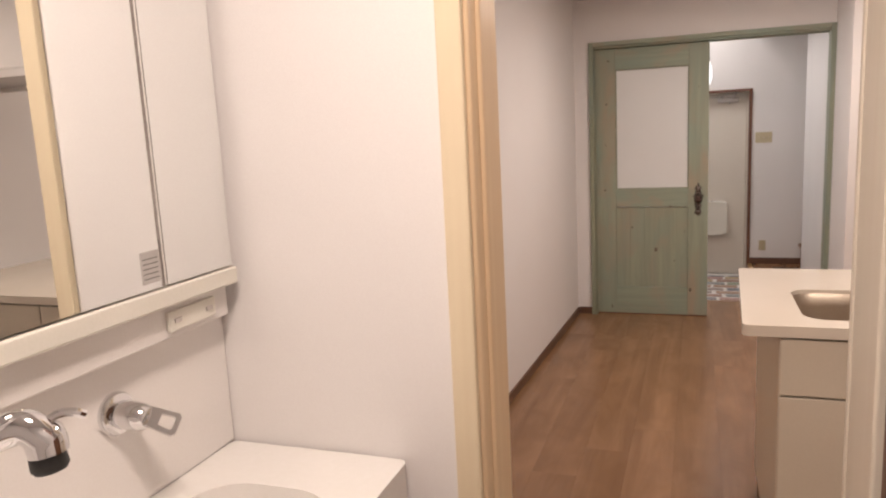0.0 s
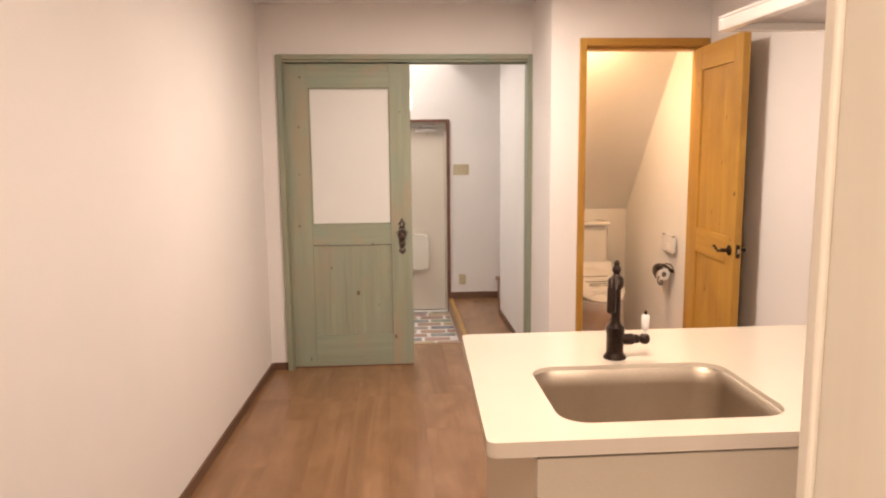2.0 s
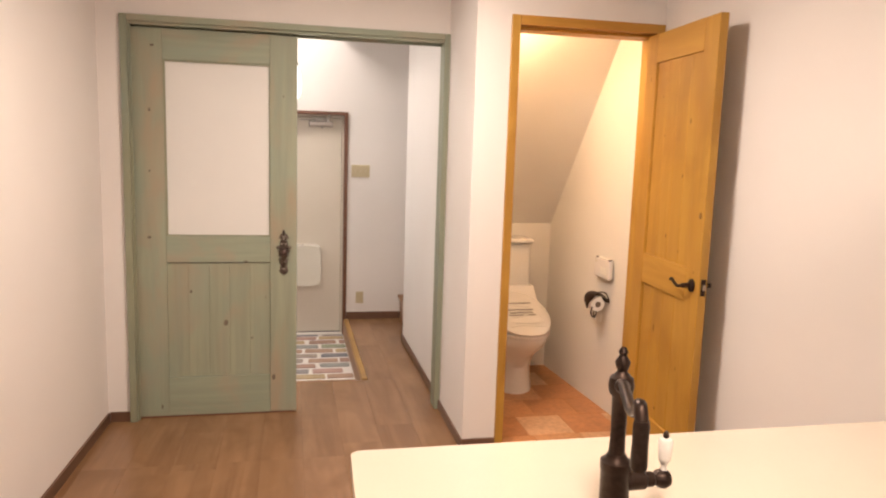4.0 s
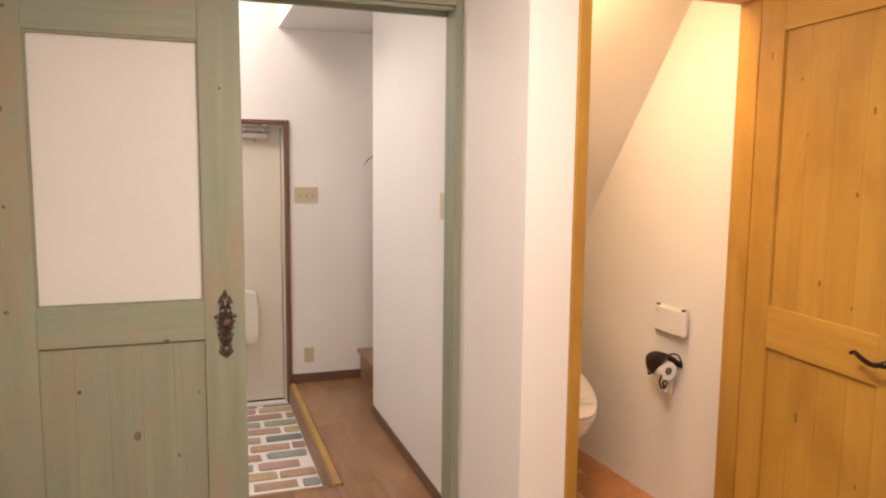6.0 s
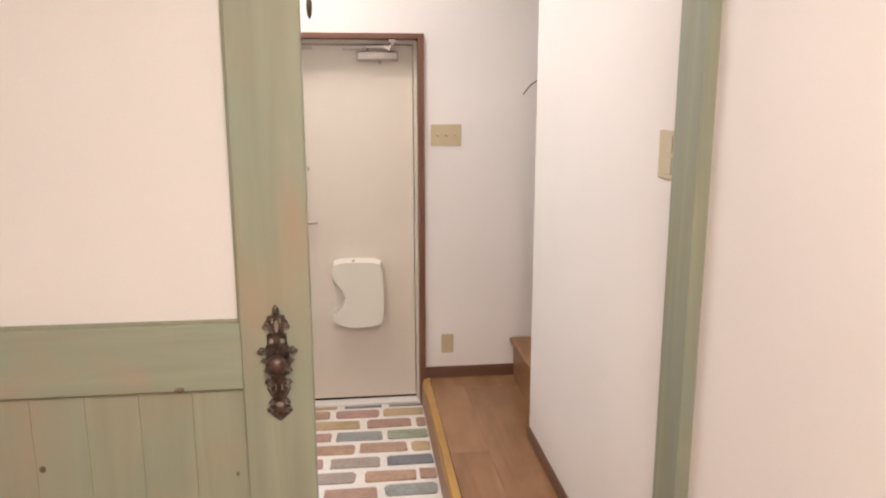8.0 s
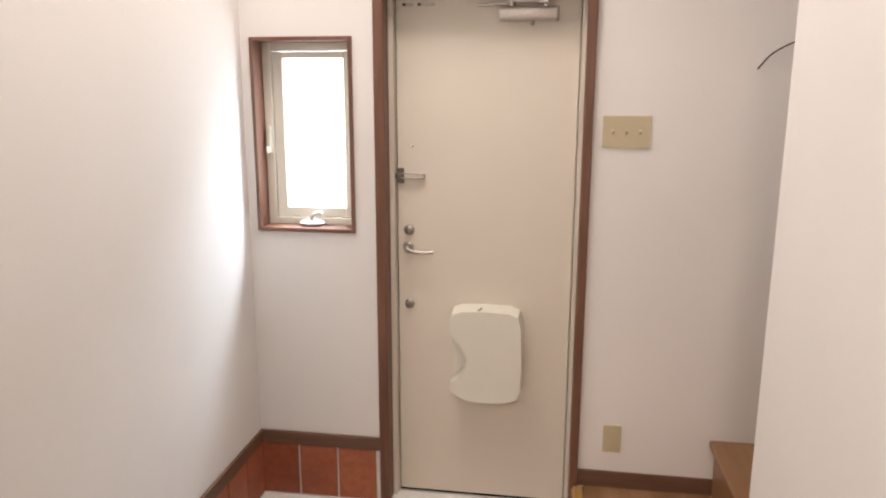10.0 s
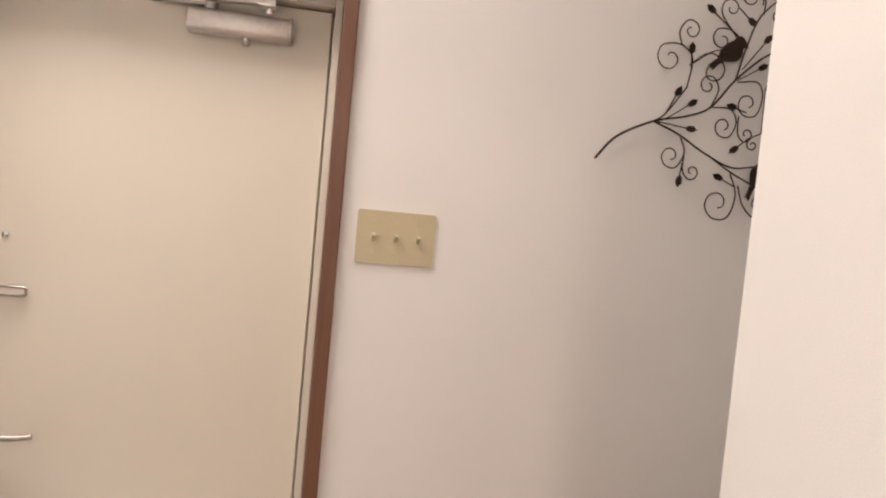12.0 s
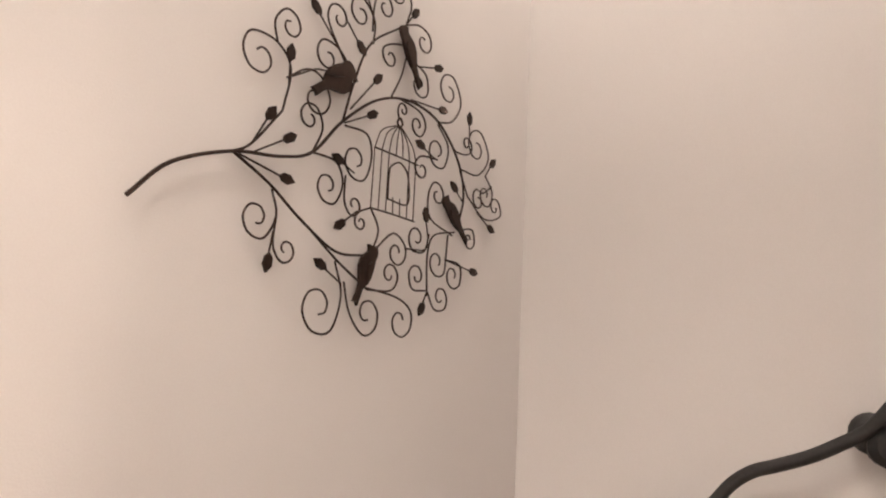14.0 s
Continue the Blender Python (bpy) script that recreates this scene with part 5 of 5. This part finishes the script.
hole = [(0.036, -0.009), (0.045, -0.0105), (0.056, -0.0115), (0.059, -0.008), (0.059, 0.008), (0.056, 0.0115), (0.045, 0.0105), (0.036, 0.009)]
loops = [[bm.verts.new((*p, z)) for p in line] for line, z in ((paddle, -0.004), (paddle, 0.004), (hole, 0.004), (hole, -0.004))]
for p, q in zip(loops, loops[1:] + loops[:1]):
    for k in range(8):
        bm.faces.new((p[k], p[(k + 1) % 8], q[(k + 1) % 8], q[k]))
bm.transform(pose(VB + 0.04, -4.868, 1.117, 50, 28, 32))
part("lever", bm, chrome, ctl, "flat chrome loop lever", True, 0.0015, 2)
sp = part("shower_spout", tube(arc([(VB, -5.248, 1.192), (VB + 0.05, -5.233, 1.198), (VB + 0.11, -5.208, 1.200), (VB + 0.15, -5.188, 1.210), (VB + 0.175, -5.175, 1.186)]), 0.022, None, 16, 0.021), chrome, van, "chrome pull-out shower spout", True)
part("head", lathe([(0.012, 0.026), (0.021, 0.018), (0.0235, 0.002), (0.0225, -0.012), (0.019, -0.014)], (VB + 0.168, -5.176, 1.186), (-0.15, 0, 1), 22), chrome, sp, "", True)
part("nozzle", lathe([(0.0205, 0.0), (0.0215, -0.016), (0.018, -0.021), (0.004, -0.021)], (VB + 0.1665, -5.176, 1.173), (-0.15, 0, 1), 22), black_rubber, sp, "black rubber spray nozzle", True)
part("button", tube(arc([(VB + 0.165, -5.178, 1.209), (VB + 0.178, -5.163, 1.218), (VB + 0.19, -5.150, 1.216), (VB + 0.194, -5.141, 1.210)]), 0.0055, None, 8), chrome, sp, "small chrome switch lever", True)

sp.location = (0.0, 0.032, 0.016)
mc = thing("mirror_cabinet", (VX, -5.1, 1.21), "white three-door mirror cabinet above the basin", "mirror cabinet")
part("body", box(-0.1, VX - 0.012, -5.75, -4.60, 1.30, 2.12), vanity_white, mc, "", False, 0.002)
part("shelf_edge", box(-0.1, VX + 0.006, -5.75, -4.598, 1.272, 1.305), plastic_cream, mc, "cream lower edge", False, 0.004)
part("lamp_panel", box(-0.1, VX - 0.02, -5.75, -4.603, 1.21, 1.272), vanity_white, mc, "", False, 0.003)
for y0, y1 in ((-4.786, -4.608), (-5.40, -4.798)):
    d = part("mirror_door", box(VX - 0.012, VX, y0, y1, 1.308, 2.1), vanity_white, mc)
    part("mirror", box(VX, VX + 0.003, y0 + 0.001, y1 - 0.001, 1.309, 2.099), mirror_glass, d, "clear mirror glass")
part("door_edge", box(VX - 0.012, VX - 0.002, -4.798, -4.786, 1.308, 2.1), dull_metal, mc)
so = part("socket_panel", box(VX - 0.02, VX - 0.012, -4.775, -4.65, 1.222, 1.258), plastic_cream, mc, "cream socket panel", False, 0.002)
for y in (-4.755, -4.67):
    part("switch", box(VX - 0.012, VX - 0.009, y - 0.008, y + 0.008, 1.236, 1.244), aluminium, so)
stk = part("sticker", box(VX + 0.003, VX + 0.0036, -4.842, -4.80, 1.32, 1.372), sticker_grey, mc, "grey printed sticker")
for k in range(5):
    part("print_bar", box(VX + 0.0036, VX + 0.004, -4.838, -4.804, 1.327 + k * 0.008, 1.329 + k * 0.008), ink, stk)

# ---- pieces of the floors ----


def piece_mesh(name, bm, mat):
    bmesh.ops.recalc_face_normals(bm, faces=bm.faces)
    me = bpy.data.meshes.new(name)
    bm.to_mesh(me)
    bm.free()
    me.materials.append(mat)
    return me


def piece(name, me, parent, place):
    ob = new(name, me)
    ob.parent = parent
    ob.location = place
    return ob


def slab(w, d, h, b):
    """A slab with chamfered upper edges, its top at 0."""
    bm = bmesh.new()
    rows = []
    for inset, z in ((0, -h), (0, -b), (b, 0)):
        x, y = w / 2 - inset, d / 2 - inset
        rows.append([bm.verts.new(p) for p in ((-x, -y, z), (x, -y, z), (x, y, z), (-x, y, z))])
    for p, q in zip(rows, rows[1:]):
        for k in range(4):
            bm.faces.new((p[k], p[(k + 1) % 4], q[(k + 1) % 4], q[k]))
    bm.faces.new(rows[2])
    return bm


def plank_row(x0, x1, y0, y1, shift):
    """Boards of one row, cut at the room's ends."""
    y = y0 - shift
    while y < y1 - 0.01:
        a, b = max(y, y0), min(y + 1.82, y1)
        if b - a > 0.02:
            me = piece_mesh("plank", slab(x1 - x0 - 0.0003, b - a - 0.0003, 0.012, 0.0003), plank_wood)
            piece("plank", me, sub, ((x0 + x1) / 2, (a + b) / 2, 0))
        y += 1.82


rng = random.Random(4)
W = 0.2
x = -0.3
while x < 2.65:
    plank_row(x, min(x + W, 2.65), -4.46, -0.585, rng.random() * 1.8)
    if x < 1.7:
        plank_row(x, min(x + W, 1.7), -0.585, 0.56, rng.random() * 1.8)
    x += W
plank_row(1.334, 1.5, 0.56, 2.245, 1.0)
plank_row(1.5, 1.79, 0.56, 2.245, 0.3)
plank_row(1.263, 1.326, 0.56, 0.58, 0.3)
x = -0.1
while x < 1.45:
    plank_row(x, min(x + W, 1.45), -7.0, -4.46, rng.random() * 1.8)
    x += W

TW, TD = 0.262, 0.262
me = piece_mesh("tile", slab(TW - 0.003, TD - 0.003, 0.006, 0.0012), terracotta)
for r in range(5):
    for c in range(-1, 4):
        xa = 1.835 + c * TW + (TW / 2 if r % 2 else 0)
        a, b = max(xa, 1.836), min(xa + TW, 2.68)
        y0, y1 = -0.455 + r * TD, min(-0.455 + (r + 1) * TD, 0.758)
        if b - a > 0.02:
            whole = abs(b - a - TW) < 1e-4 and y1 - y0 > TD - 1e-4
            m1 = me if whole else piece_mesh("tile", slab(b - a - 0.003, y1 - y0 - 0.003, 0.006, 0.0012), terracotta)
            piece("tile", m1, toilet_floor, ((a + b) / 2, (y0 + y1) / 2, 0))


x = 1.902
for w in (0.21, 0.262, 0.224):
    piece("tile", piece_mesh("tile", slab(w - 0.003, 0.109, 0.006, 0.0012), terracotta), toilet_floor, (x + w / 2, -0.512, 0))
    x += w


def brick_shape(w, d, seed):
    """A worn brick with rounded, uneven corners, its top at 0."""
    r = random.Random(seed)
    line = rounded(w, d, min(w, d) * (0.10 + 0.12 * r.random()), 3)
    line = [(px * (1 + r.uniform(-0.035, 0.03)), py * (1 + r.uniform(-0.12, 0.07))) for px, py in line]
    bm = bmesh.new()
    low = [bm.verts.new((px, py, -0.012)) for px, py in line]
    high = [bm.verts.new((px * 0.97, py * 0.92, 0)) for px, py in line]
    n = len(line)
    for i in range(n):
        bm.faces.new((low[i], low[(i + 1) % n], high[(i + 1) % n], high[i]))
    bm.faces.new(high)
    return piece_mesh("brick", bm, brick_paint)


PITCH_X, PITCH_Y = 0.249, 0.131
brick_shapes = [brick_shape(0.224, 0.096, s) for s in range(9)]
rng = random.Random(11)
for r in range(14):
    y = 2.132 - r * PITCH_Y
    if y < 0.63:
        break
    c0 = 0.857 + (0.09 if r % 2 == 0 else -0.02) + rng.uniform(-0.03, 0.03)
    for c in range(-4, 4):
        x = c0 + c * PITCH_X + rng.uniform(-0.008, 0.008)
        a, b = max(x - 0.112, 0.1), min(x + 0.112, 1.287)
        if b - a > 0.2235:
            piece("brick", rng.choice(brick_shapes), genkan, (x, y + rng.uniform(-0.006, 0.006), GENKAN + 0.006))
        elif b - a > 0.04:
            piece("brick", brick_shape(b - a, 0.094, r * 20 + c), genkan, ((a + b) / 2, y, GENKAN + 0.006))
for c in range(3):
    piece("brick", brick_shape(0.2, 0.026, 900 + c), genkan, (0.74 + c * 0.235, 2.218, GENKAN + 0.006))
bm = boxes((0.62, 1.27, FAR, FAR + 0.07, GENKAN, GENKAN + 0.010))
structure(part("door_sill", bm, white_mortar, None, "", False, 0.002), "white painted flat sill under the entrance door", "sill")

# terracotta skirting round the entrance floor
skirting = structure(part("skirting", boxes((0.085, 0.089, 0.58, FAR, GENKAN, 0.075), (0.089, 0.567, FAR - 0.004, FAR, GENKAN, 0.075)), white_mortar), "terracotta skirting tiles with white joints", "skirting")
me = piece_mesh("tile", box(-0.074, 0.074, -0.005, 0.0, GENKAN + 0.006, 0.074), skirt_tile)
for c in range(3):
    piece("tile", me, skirting, (0.163 + c * 0.156, FAR - 0.004, 0))
me = piece_mesh("tile", box(0.0, 0.005, -0.074, 0.074, GENKAN + 0.006, 0.074), skirt_tile)
for c in range(10):
    piece("tile", me, skirting, (0.089, FAR - 0.085 - c * 0.156, 0))
